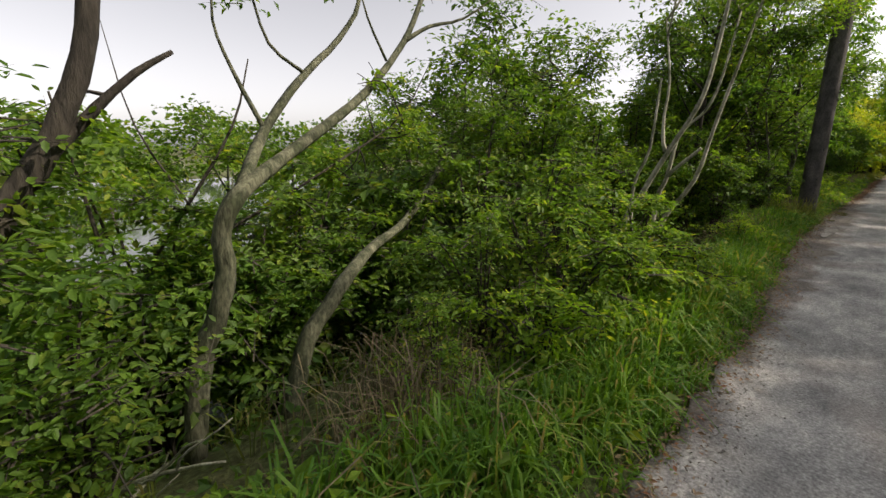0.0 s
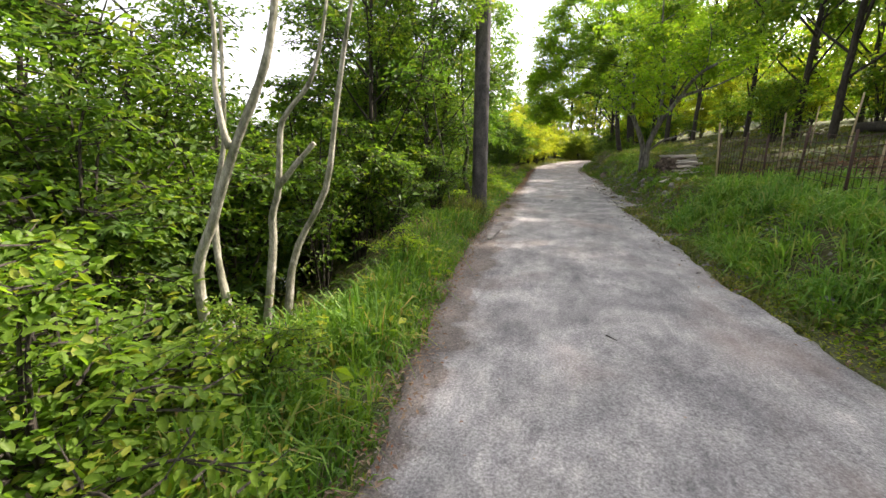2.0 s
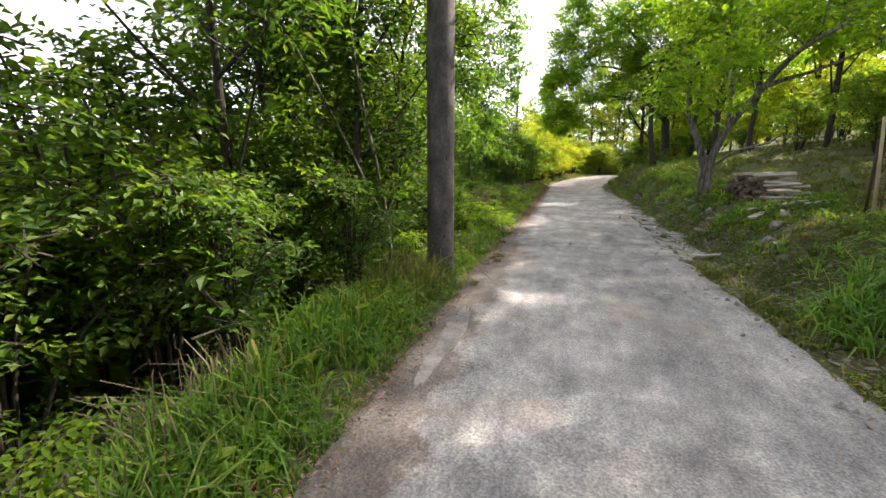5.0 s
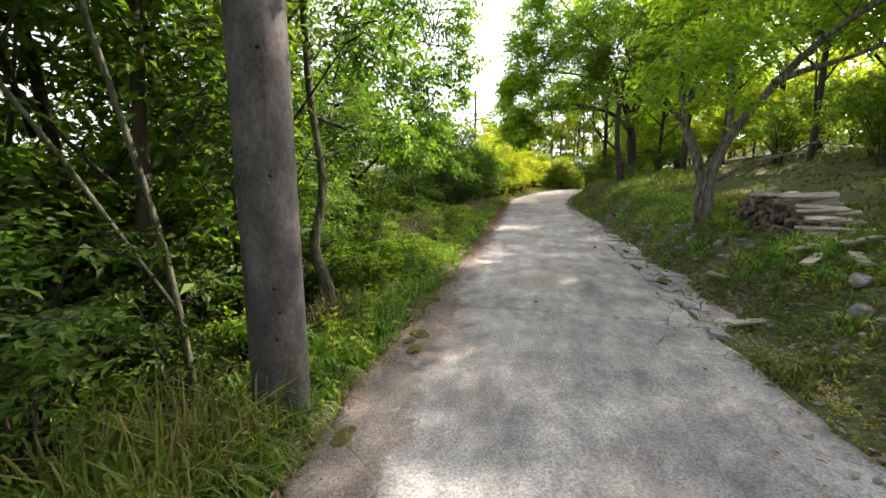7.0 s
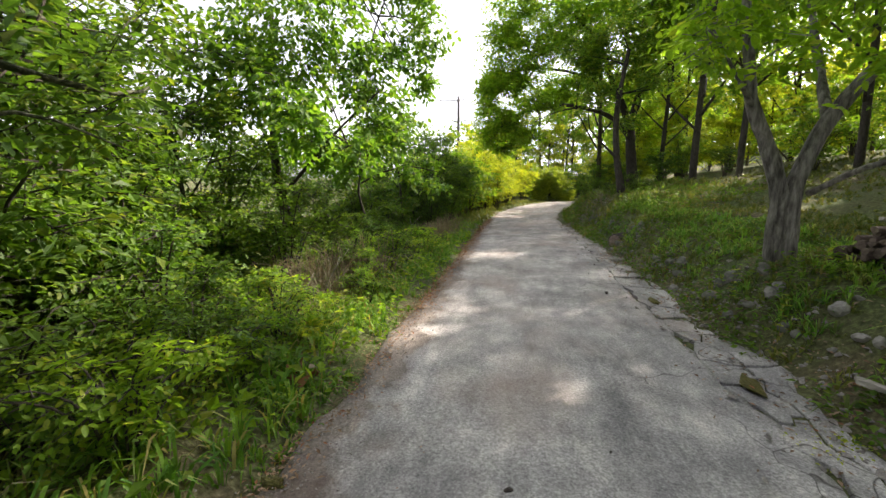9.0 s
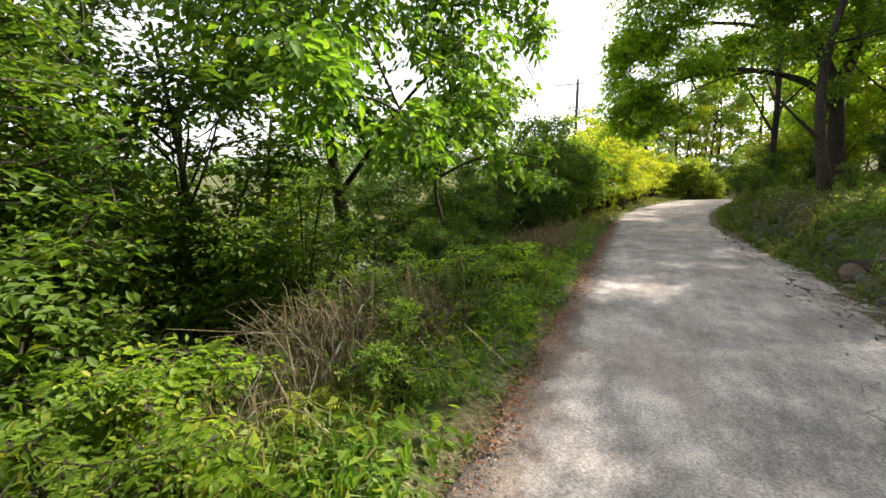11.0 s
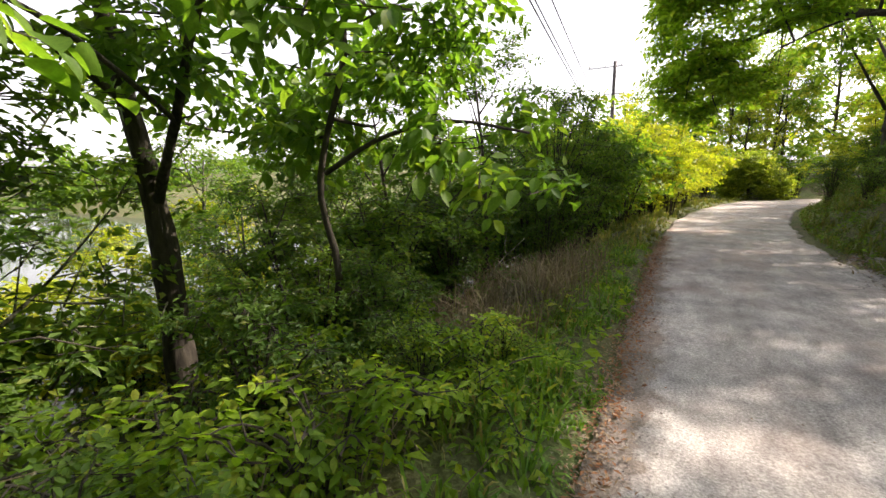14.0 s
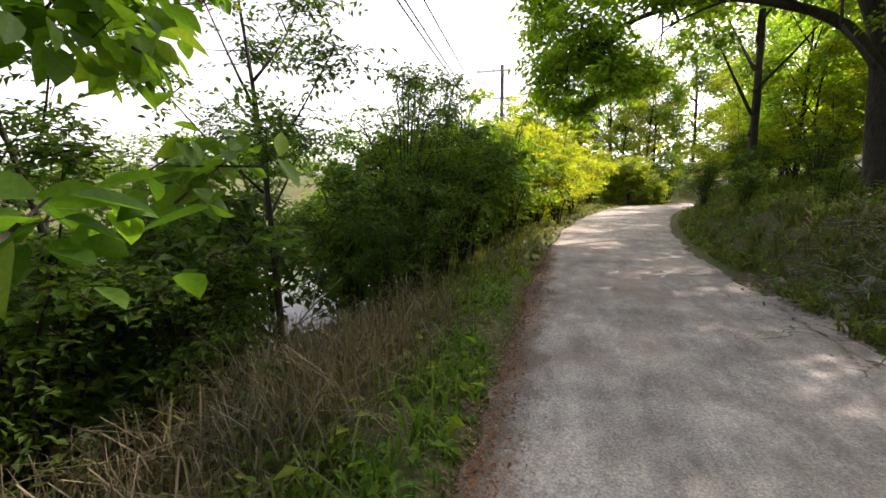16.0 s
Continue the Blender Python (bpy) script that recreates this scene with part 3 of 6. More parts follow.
leafy_plant("tree", "leaning grey trunk low over the bank", "tree", rng,
            [([(-2.75, 1.02, -0.45), (-2.8, 1.23, 0.11), (-2.8, 1.41, 0.33), (-2.85, 1.62, 0.52), (-3.2, 2.1, 0.63), (-3.6, 2.8, 0.75), (-4.2, 3.8, 1.2), (-4.6, 4.6, 1.9)], 0.075, 0.03)],
            [(-4.4, 4.6, 2.0, 0.8, 0.8, 0.7)], 120, 12, 0.07, BARK_GREY, LEAF_MID, 0.3)
leafy_plant("tree", "dark leafy tree with a broken snag beside the lane", "tree", rng,
            [([(-2.4, -0.75, -0.5), (-2.5, -0.45, 0.6), (-2.6, -0.22, 1.14), (-2.6, -0.08, 1.35), (-2.6, 0.09, 1.64), (-2.6, 0.23, 2.01), (-2.65, 0.3, 2.5), (-2.8, 0.4, 3.4)], 0.066, 0.04),
             ([(-2.6, -0.1, 1.33), (-2.6, 0.22, 1.69), (-2.6, 0.39, 1.86), (-2.6, 0.56, 1.98)], 0.03, 0.012)],
            [(-2.7, -0.1, 1.6, 0.5, 0.45, 0.35), (-2.4, -0.3, 1.1, 0.5, 0.5, 0.5), (-2.9, 0.6, 4.2, 0.9, 0.9, 0.7), (-2.1, -0.35, 0.5, 0.4, 0.4, 0.5)],
            330, 12, 0.062, BARK_DARK, LEAF_MID, 0.25, True)

leafy_plant("tree", "young many-branched tree with small fresh leaves", "tree", rng,
            [([(-4.3, 0.3, -1.6), (-4.3, 0.25, 0.3), (-4.2, 0.2, 1.0), (-4.15, 0.1, 1.9)], 0.03, 0.008), ([(-4.3, 0.3, 0.2), (-4.3, 0.8, 0.9), (-4.2, 1.3, 1.7), (-4.2, 1.5, 2.3)], 0.024, 0.006),
             ([(-4.3, 0.6, 0.5), (-4.3, 1.5, 0.9), (-4.2, 2.4, 1.4), (-4.3, 3.3, 1.9), (-4.3, 3.8, 2.6)], 0.022, 0.005), ([(-4.25, 0.9, 1.0), (-4.4, 0.6, 1.7), (-4.5, 0.5, 2.5)], 0.012, 0.003)],
            [(-4.2, 0.15, 1.6, 0.5, 0.4, 0.35), (-4.2, 0.55, 1.15, 0.5, 0.45, 0.3), (-4.2, -0.2, 0.95, 0.5, 0.4, 0.3), (-4.2, 0.85, 0.7, 0.5, 0.45, 0.3), (-4.3, 2.4, 1.3, 0.5, 0.5, 0.3), (-4.3, 3.3, 1.75, 0.5, 0.6, 0.35), (-4.2, 1.8, 0.85, 0.5, 0.5, 0.3), (-4.3, 1.3, 1.5, 0.45, 0.4, 0.25), (-4.4, 2.9, 2.4, 0.5, 0.5, 0.3)],
            420, 11, 0.07, BARK_DARK, LEAF_FRESH, 0.26, True, 0.5)
# ---- clump of slender pale stems ----
rng = np.random.default_rng(12)
leafy_plant("multi_stem_tree", "clump of slender pale grey stems with bent trunks", "tree", rng,
            [([(-2.05, 5.62, -0.3), (-2.11, 5.6, -0.11), (-2.38, 5.6, 0.04), (-2.41, 5.6, 0.58), (-2.24, 5.6, 0.93), (-1.97, 5.6, 1.49), (-1.77, 5.65, 1.9), (-1.66, 5.7, 2.3), (-1.6, 5.9, 3.4)], 0.05, 0.022),
             ([(-2.01, 5.6, 1.48), (-2.05, 5.6, 1.62), (-2.07, 5.6, 1.91), (-2.07, 5.65, 2.3), (-2.2, 5.7, 3.0)], 0.028, 0.01),
             ([(-2.15, 5.7, -0.3), (-2.35, 5.8, 0.14), (-2.45, 5.85, 0.59), (-2.46, 5.9, 1.08), (-2.31, 5.9, 1.51), (-2.3, 6.0, 2.4)], 0.04, 0.014)],
            [(-1.9, 6.0, 3.6, 0.9, 1.0, 0.6)], 90, 10, 0.075, BARK_PALE, LEAF_MID, 0.28)
leafy_plant("multi_stem_tree", "pale forked stem with a cut-off branch", "tree", rng,
            [([(-2.5, 6.4, -0.35), (-2.45, 6.42, 0.0), (-2.36, 6.45, 0.6), (-2.34, 6.45, 0.87), (-2.25, 6.45, 1.13), (-2.18, 6.45, 1.63), (-2.07, 6.45, 1.81), (-1.87, 6.45, 2.01), (-1.75, 6.5, 2.4), (-1.7, 6.7, 3.2)], 0.045, 0.012),
             ([(-2.25, 6.45, 1.13), (-2.05, 6.45, 1.34), (-1.86, 6.45, 1.52)], 0.03, 0.022)],
            [(-1.8, 6.9, 3.5, 0.8, 0.8, 0.6)], 70, 10, 0.075, BARK_PALE, LEAF_MID, 0.28)
leafy_plant("multi_stem_tree", "pale stem with a sharp knee and thin top", "tree", rng,
            [([(-2.45, 6.7, -0.3), (-2.42, 6.75, 0.1), (-2.35, 6.85, 0.5), (-2.02, 6.88, 1.08), (-1.87, 6.88, 1.77), (-1.74, 6.85, 2.31), (-1.65, 6.85, 2.69), (-1.5, 7.0, 3.6)], 0.046, 0.014)],
            [(-1.6, 7.2, 3.7, 0.9, 0.9, 0.6)], 90, 10, 0.075, BARK_PALE, LEAF_MID, 0.28)


# ---- shrubs: a few kinds, copied along the bank ----
def shrub_kind(seed, rx, rz, leaf, leaf_mat, label, count, per=10, fine=False, reach=0.28, bark=None, wide=0.5, stems=15, arch=1.0):
    """A shrub of arching shoots from one stool, with leafy side twigs along each."""
    r = np.random.default_rng(seed)
    limbs, tips, ways = [], [], []
    for k in range(stems):
        a = k * 2.4 + r.uniform(0, 0.7)
        lean = r.uniform(0.12, 1.0)
        o = np.array([math.cos(a), math.sin(a), 0])
        h, out = rz * r.uniform(1.25, 2.15) * (1.2 - 0.5 * lean), rx * (0.1 + lean) * r.uniform(0.75, 1.1)
        line = [o * 0.05 - [0, 0, 0.25], o * out * 0.28 + [0, 0, h * 0.55], o * out * 0.72 + [0, 0, h * 0.95], o * out * 1.15 + [0, 0, h * (1.05 - 0.3 * lean * arch)]]
        limbs.append((line, 0.008 + 0.008 * rz, 0.003))
        fine_line = curve_through(line, 10)
        for _ in range(max(4, count // stems)):
            p = fine_line[int(len(fine_line) * r.uniform(0.22, 1.0))]
            b = r.uniform(0, 6.28)
            w = unit(o * 0.55 * lean + [math.cos(b), math.sin(b), r.normal(0.12, 0.25)])
            tips.append(p + w * reach * r.uniform(0.35, 1.15) * (1 + 0.5 * (1 - p[2] / (2 * rz))))
            ways.append(w)
    return leafy_plant("shrub", label, "shrub", r, limbs, [], count, per, leaf, bark or BARK_DARK, leaf_mat, reach, fine, boughs=False, group="undergrowth on the bank", wide=wide, sides=5, shoots=(np.array(tips), np.array(ways)))


KINDS = [
    shrub_kind(21, 0.62, 0.46, 0.05, LEAF_FRESH, "fresh green small-leaved shrub on the bank", 270, 11, True, 0.2),
    shrub_kind(22, 0.75, 0.6, 0.055, LEAF_MID, "dense green shrub on the bank", 270, 11, True, 0.26),
    shrub_kind(23, 1.1, 1.0, 0.118, LEAF_MID, "large rounded green shrub below the lane", 270, 10, False, 0.34, wide=0.58),
    shrub_kind(24, 1.1, 1.05, 0.112, LEAF_DARK, "dark green thicket shrub below the lane", 270, 10, False, 0.34, wide=0.58),
    shrub_kind(25, 0.7, 0.8, 0.065, LEAF_DARK, "upright dark shrub with fine leaves", 300, 11, False, 0.26),
    shrub_kind(26, 1.25, 1.3, 0.12, LEAF_SUNLIT_YELLOW, "sunlit yellow-green shrub at the bend", 300, 11, False, 0.36),
    shrub_kind(27, 1.3, 1.25, 0.13, LEAF_FRESH, "large fresh green shrub with broad leaves", 300, 11, False, 0.4, wide=0.6),
    shrub_kind(28, 1.0, 0.95, 0.07, LEAF_MID, "dense green shrub with small leaves", 350, 11, False, 0.28, wide=0.56),
    shrub_kind(29, 1.0, 1.0, 0.066, LEAF_MID, "dull green shrub with small leaves", 350, 11, False, 0.28, wide=0.56),
    shrub_kind(30, 0.8, 0.34, 0.064, LEAF_BRIGHT, "low arching bramble with fresh green leaves", 130, 9, True, 0.2, wide=0.52, stems=11),
    shrub_kind(31, 0.85, 1.25, 0.07, LEAF_MID, "tall upright thicket shrub with many thin stems", 380, 11, False, 0.26, wide=0.45, stems=24, arch=0.3),
]
placed_kinds = set()


def open_gap(x, y):
    """Gaps in the thicket through which the pond shows."""
    far, az = math.hypot(x + 0.49, y - 19.65), math.degrees(math.atan2(-(x + 0.49), y - 19.65))
    if 57 < az < 73 and 2.4 < far < 7.4:
        return True
    return (y > 25.2 and x < -2.6 and abs((x + 2.2) * 0.817 + (y - 24.94) * 0.577) < 0.75)


def shrub(kind, x, y, size=1.0, turn=None, sink=0.0, z=None):
    if kind == 6 and x < 0 and y < 26:
        kind = 3
    if kind in (2, 3) and x > -4.9 and y < 24:
        kind = {2: 7, 3: 8}[kind]
    r = np.random.default_rng(int(abs(x * 971 + y * 389 + kind * 17)) + 3)
    m = Matrix.LocRotScale((x, y, (z_at(x, y) if z is None else z) - sink), Euler((0, 0, r.uniform(0, 6.28) if turn is None else turn)), None)
    s = size * r.uniform(0.92, 1.08)
    if kind not in placed_kinds:
        placed_kinds.add(kind)
        ob = KINDS[kind]
        ob.matrix_basis = m
    else:
        ob = copy_thing(KINDS[kind], m)
    ob.scale = (s, s, s * r.uniform(0.9, 1.1) * (1.3 if 26.5 < y < 33.5 and x < 0 else 1.0))
    return ob


for k, x, y, s in (
        # edge of the bank, start of the walk
        (0, -1.75, 3.0, 1.25), (0, -1.55, 3.9, 1.0), (0, -1.95, 4.3, 1.25), (0, -2.1, 3.9, 1.3), (1, -2.2, 2.5, 0.9), (1, -2.3, 3.4, 1.2), (0, -1.9, 1.7, 0.7), (1, -2.6, -0.1, 0.9),
        (0, -1.7, -0.6, 0.8), (0, -1.45, 4.9, 0.6),
        (2, -3.6, -0.4, 0.8), (2, -4.0, 1.3, 0.8), (3, -3.9, 2.9, 0.9), (3, -4.0, 4.4, 1.0), (2, -4.6, 4.6, 1.1), (2, -5.4, 2.6, 0.9), (3, -5.6, 0.6, 0.9),
        (3, -3.9, 5.8, 1.05), (2, -4.4, 6.4, 1.2), (3, -5.8, 5.6, 1.2), (2, -6.0, 7.6, 1.3), (3, -4.1, 7.7, 1.0), (2, -4.4, 8.4, 1.25), (3, -3.3, 8.9, 0.95),
        (2, -3.2, 10.1, 1.0), (3, -4.4, 10.3, 1.25), (2, -5.6, 9.6, 1.4), (4, -2.5, 10.2, 0.9), (2, -2.8, 11.4, 1.0), (3, -3.8, 11.9, 1.3), (2, -5.2, 11.8, 1.4),
        (4, -2.1, 11.6, 0.9), (4, -2.5, 12.9, 1.0), (3, -3.4, 13.7, 1.1), (2, -4.6, 13.6, 1.3), (3, -6.4, 13.0, 1.4),
        # behind the pole
        (1, -2.5, 15.0, 1.0), (1, -2.0, 15.9, 0.8), (1, -2.6, 16.2, 1.05), (0, -1.75, 16.6, 0.75), (2, -3.3, 15.2, 1.0), (3, -4.3, 15.4, 1.1), (2, -3.6, 16.9, 0.95),
        (0, -2.2, 17.0, 0.8), (3, -4.6, 17.6, 1.0), (0, -1.55, 18.35, 0.6), (1, -1.65, 19.95, 0.6), (1, -2.2, 19.5, 0.7),
        (3, -3.3, 19.4, 0.8), (2, -4.4, 19.6, 0.9), (4, -2.6, 21.2, 0.75), (3, -3.6, 20.9, 0.8), (1, -1.7, 21.6, 0.5), (4, -2.6, 22.4, 0.7), (3, -3.7, 22.8, 0.8), (2, -5.2, 22.0, 1.0), (3, -4.4, 24.2, 0.8),
        (0, -1.5, 22.4, 0.45), (4, -3.2, 25.6, 0.75), (3, -4.6, 26.2, 0.9), (4, -2.4, 26.9, 0.7), (2, -6.0, 24.5, 1.0),
        # dark thicket
        (10, -2.3, 28.9, 0.95), (10, -2.6, 29.7, 1.15), (3, -2.3, 31.0, 1.2), (10, -2.3, 30.4, 0.95), (10, -3.4, 30.6, 1.25), (2, -4.3, 29.6, 1.35), (3, -3.1, 32.4, 1.35), (2, -2.3, 33.0, 1.1), (3, -5.6, 31.4, 1.4), (3, -3.2, 28.4, 1.0), (2, -5.2, 28.2, 1.2),
        # sunlit far end, the sunshine partly put into the leaf colour
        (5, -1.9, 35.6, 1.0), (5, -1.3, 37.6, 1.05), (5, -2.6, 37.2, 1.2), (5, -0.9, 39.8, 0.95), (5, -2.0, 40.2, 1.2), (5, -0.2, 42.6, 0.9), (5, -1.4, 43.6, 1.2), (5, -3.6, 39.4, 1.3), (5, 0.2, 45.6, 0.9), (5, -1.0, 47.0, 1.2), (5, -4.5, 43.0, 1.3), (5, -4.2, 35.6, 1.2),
        # foot of the right-hand bank and wood edge
        (1, 4.0, 31.0, 0.6), (1, 4.6, 29.3, 0.6), (1, 3.6, 33.6, 0.7), (4, 4.3, 35.2, 0.9), (4, 5.2, 34.2, 0.9), (5, 6.6, 36.6, 0.8), (5, 8.0, 35.0, 0.9), (5, 5.2, 39.0, 0.9), (5, 9.5, 33.5, 0.9), (5, 10.8, 30.5, 0.9), (3, 6.0, 31.2, 0.7), (5, 7.4, 41.0, 1.2), (5, 12.0, 27.0, 1.0), (4, 8.2, 31.0, 0.7)):
    if not open_gap(x, y):
        shrub(k, x, y, s * (1.35 if k in (2, 3) and x < -3 and y < 20 else 1.0))
for k, x, y, s in ((3, -3.6, 23.9, 1.2), (4, -3.2, 24.8, 1.0), (3, -3.7, 25.5, 1.2), (10, -3.1, 26.6, 0.8), (4, -3.3, 27.4, 1.5), (10, -2.6, 28.1, 1.0), (10, -4.0, 28.6, 1.2), (4, -2.3, 27.5, 0.9), (10, -2.9, 28.9, 1.2),
                   (4, -2.9, 22.6, 0.65), (4, -3.5, 23.0, 0.75), (9, -1.72, 20.87, 1.0), (9, -2.3, 20.5, 1.1), (9, -1.5, 21.9, 0.75), (9, -2.6, 21.4, 1.1), (9, -1.55, 20.0, 0.75), (9, -2.5, 16.7, 1.1), (9, -1.95, 17.0, 0.8), (9, -2.2, 22.3, 0.9), (9, -1.6, 15.9, 0.7), (9, -2.1, 15.4, 1.0), (9, -2.7, 17.6, 1.1), (9, -1.7, 4.6, 0.9), (9, -1.5, 2.3, 0.8), (9, -1.65, 8.2, 0.7), (9, -1.9, 13.2, 0.9), (9, -1.6, 14.9, 0.8),
                   (5, -7.4, 22.6, 1.0), (5, -8.2, 24.8, 1.1), (5, -9.0, 21.2, 1.2), (5, -7.8, 19.6, 1.1), (5, -8.4, 16.8, 1.2), (5, -9.2, 13.6, 1.3), (2, -4.0, -1.6, 0.9), (2, -4.4, 0.5, 1.5), (2, -4.3, -0.5, 1.35), (2, -4.5, 1.9, 1.5), (3, -5.0, 3.4, 1.5),
                   (5, -0.6, 36.9, 1.0), (5, -1.6, 38.8, 1.5), (5, -0.1, 41.0, 1.1), (5, -2.4, 42.0, 1.6), (5, -0.4, 44.4, 1.5), (5, 0.9, 47.6, 1.2), (5, -3.0, 46.0, 1.8), (6, -1.9, 34.4, 1.1), (6, -3.2, 34.6, 1.5), (6, 1.2, 52.5, 1.4), (6, 6.0, 53.0, 1.4), (6, -1.2, 52.0, 1.7), (5, 5.6, 43.8, 0.9), (5, 7.6, 47.0, 1.1), (4, 4.0, 38.0, 0.9), (4, 4.7, 37.0, 1.0), (6, 8.6, 22.4, 0.8), (6, 9.6, 24.2, 0.9), (6, 8.8, 27.2, 0.85), (6, 10.2, 19.6, 0.9), (6, 11.0, 16.0, 0.9), (6, 11.6, 12.6, 1.0), (6, 7.6, 33.8, 0.8), (6, 12.2, 21.4, 1.1), (6, 10.8, 28.6, 1.0)):
    if not open_gap(x, y):
        shrub(k, x, y, s)
# deeper rows down the slope
r = np.random.default_rng(77)
for y in np.arange(-3.5, 34, 1.45):
    if 27.6 < y < 30:
        continue
    spot = (-5.0 + r.uniform(-0.5, 0.6), y + r.uniform(-0.4, 0.4))
    if not open_gap(*spot):
        shrub(int(r.choice([2, 3, 6])), *spot, r.uniform(1.25, 1.6))
    if int(y * 10) % 2 or 26 < y < 33:
        continue
    shrub(int(r.choice([2, 3])), -7.6 + r.uniform(-0.6, 0.6), y + r.uniform(-0.4, 0.4), r.uniform(1.1, 1.5))


# ---- the vine-covered bush at the bend ----
rng = np.random.default_rng(31)
leafy_plant("bush", "round vine-covered bush at the bend in the sun", "bush", rng,
            [([(3.4, 50.6, -0.2), (3.3, 50.5, 0.8), (3.3, 50.4, 1.8)], 0.12, 0.04)],
            [(3.4, 50.6, 1.2, 2.0, 1.5, 1.3), (2.4, 50.2, 0.7, 1.0, 0.9, 0.9), (4.6, 50.2, 0.7, 1.1, 0.9, 0.9), (3.3, 50.3, 2.0, 1.4, 1.1, 1.0)],
            1700, 10, 0.15, BARK_DARK, LEAF_VINE, 0.4, gaps=0.12)

# ---- broad-leaved trees of the left bank ----
rng = np.random.default_rng(41)
leafy_plant("chestnut_tree", "young broad-leaved tree with large hanging fresh leaves", "tree", rng,
            [([(-4.4, 21.7, -1.8), (-4.5, 21.75, 0.2), (-4.7, 21.8, 1.2), (-4.75, 21.7, 2.1), (-4.6, 21.5, 3.1), (-4.4, 21.3, 4.8)], 0.15, 0.04),
             ([(-3.25, 22.1, -1.2), (-3.2, 22.3, -0.2), (-3.0, 22.35, 0.6), (-3.12, 22.3, 1.3), (-3.02, 22.3, 1.8), (-2.8, 22.3, 2.4), (-2.95, 22.45, 3.2), (-2.8, 22.4, 4.4), (-2.4, 22.5, 5.6), (-2.2, 22.5, 6.8)], 0.038, 0.014),
             ([(-4.7, 21.8, 1.2), (-3.9, 21.6, 1.9), (-3.1, 21.4, 2.6), (-2.3, 21.5, 3.3)], 0.05, 0.015),
             ([(-3.05, 22.3, 1.5), (-2.5, 22.3, 1.75), (-1.9, 22.3, 1.85), (-1.35, 22.4, 1.75)], 0.025, 0.008),
             ([(-4.75, 21.7, 2.1), (-4.5, 20.8, 2.7), (-4.0, 19.9, 3.3)], 0.04, 0.012), ([(-3.9, 21.6, 1.9), (-3.0, 20.7, 2.1), (-2.3, 20.0, 2.1)], 0.022, 0.008)],
            [(-3.6, 20.7, 4.2, 1.5, 1.4, 1.2), (-2.7, 22.2, 4.0, 1.0, 1.3, 1.2), (-2.4, 21.4, 3.0, 0.8, 0.9, 0.7), (-4.4, 20.0, 3.2, 1.1, 1.1, 0.9), (-3.4, 19.6, 3.0, 0.9, 0.9, 0.8), (-3.9, 21.6, 2.5, 0.9, 0.9, 0.7), (-3.3, 22.6, 1.9, 0.8, 0.8, 0.5),
             (-1.75, 22.0, 1.75, 0.5, 0.45, 0.3), (-1.42, 21.8, 1.52, 0.24, 0.26, 0.2), (-1.25, 22.85, 1.5, 0.2, 0.22, 0.18), (-1.6, 23.6, 1.6, 0.25, 0.25, 0.2), (-1.75, 23.3, 2.0, 0.4, 0.4, 0.3), (-1.9, 21.0, 2.3, 0.5, 0.6, 0.45), (-2.3, 23.0, 2.7, 0.7, 0.7, 0.55), (-2.1, 19.7, 1.9, 0.55, 0.6, 0.5), (-2.6, 18.9, 2.3, 0.6, 0.6, 0.6),
             (-1.65, 22.8, 3.7, 0.5, 0.6, 0.45), (-1.6, 22.7, 4.7, 0.65, 0.8, 0.7), (-1.9, 22.8, 5.8, 0.85, 0.9, 0.7), (-2.2, 22.5, 6.9, 0.9, 0.9, 0.6), (-3.4, 21.8, 5.6, 1.2, 1.2, 0.8),
             (-3.4, 23.4, 2.6, 0.8, 0.7, 0.55), (-2.9, 24.2, 2.8, 0.7, 0.6, 0.45), (-4.2, 22.9, 2.2, 0.8, 0.8, 0.55), (-2.4, 22.5, 2.3, 0.45, 0.4, 0.3)],
            2050, 9, 0.118, BARK_DARK, LEAF_CHESTNUT, 0.32, 2, 0.45, 1.0, wide=0.56, droop=0.75, spread=0.7)
leafy_plant("tree", "slender tree with thin leafy boughs round the pole", "tree", rng,
            [([(-1.95, 12.5, -0.4), (-2.1, 12.5, 1.0), (-2.35, 12.4, 2.4), (-2.3, 12.1, 3.7), (-1.9, 11.8, 5.0)], 0.03, 0.01), ([(-2.33, 12.25, 3.0), (-1.9, 11.9, 3.7), (-1.4, 11.7, 4.1)], 0.014, 0.005),
             ([(-2.05, 12.5, 0.6), (-2.5, 12.0, 2.0), (-2.9, 11.2, 3.4)], 0.02, 0.008)],
            [(-1.5, 11.6, 4.1, 0.7, 0.6, 0.4), (-2.1, 11.4, 4.7, 0.9, 0.8, 0.5), (-2.9, 10.9, 3.4, 0.7, 0.7, 0.5), (-1.5, 11.6, 5.3, 0.8, 0.7, 0.5)],
            330, 11, 0.075, BARK_GREY, LEAF_FRESH, 0.3)
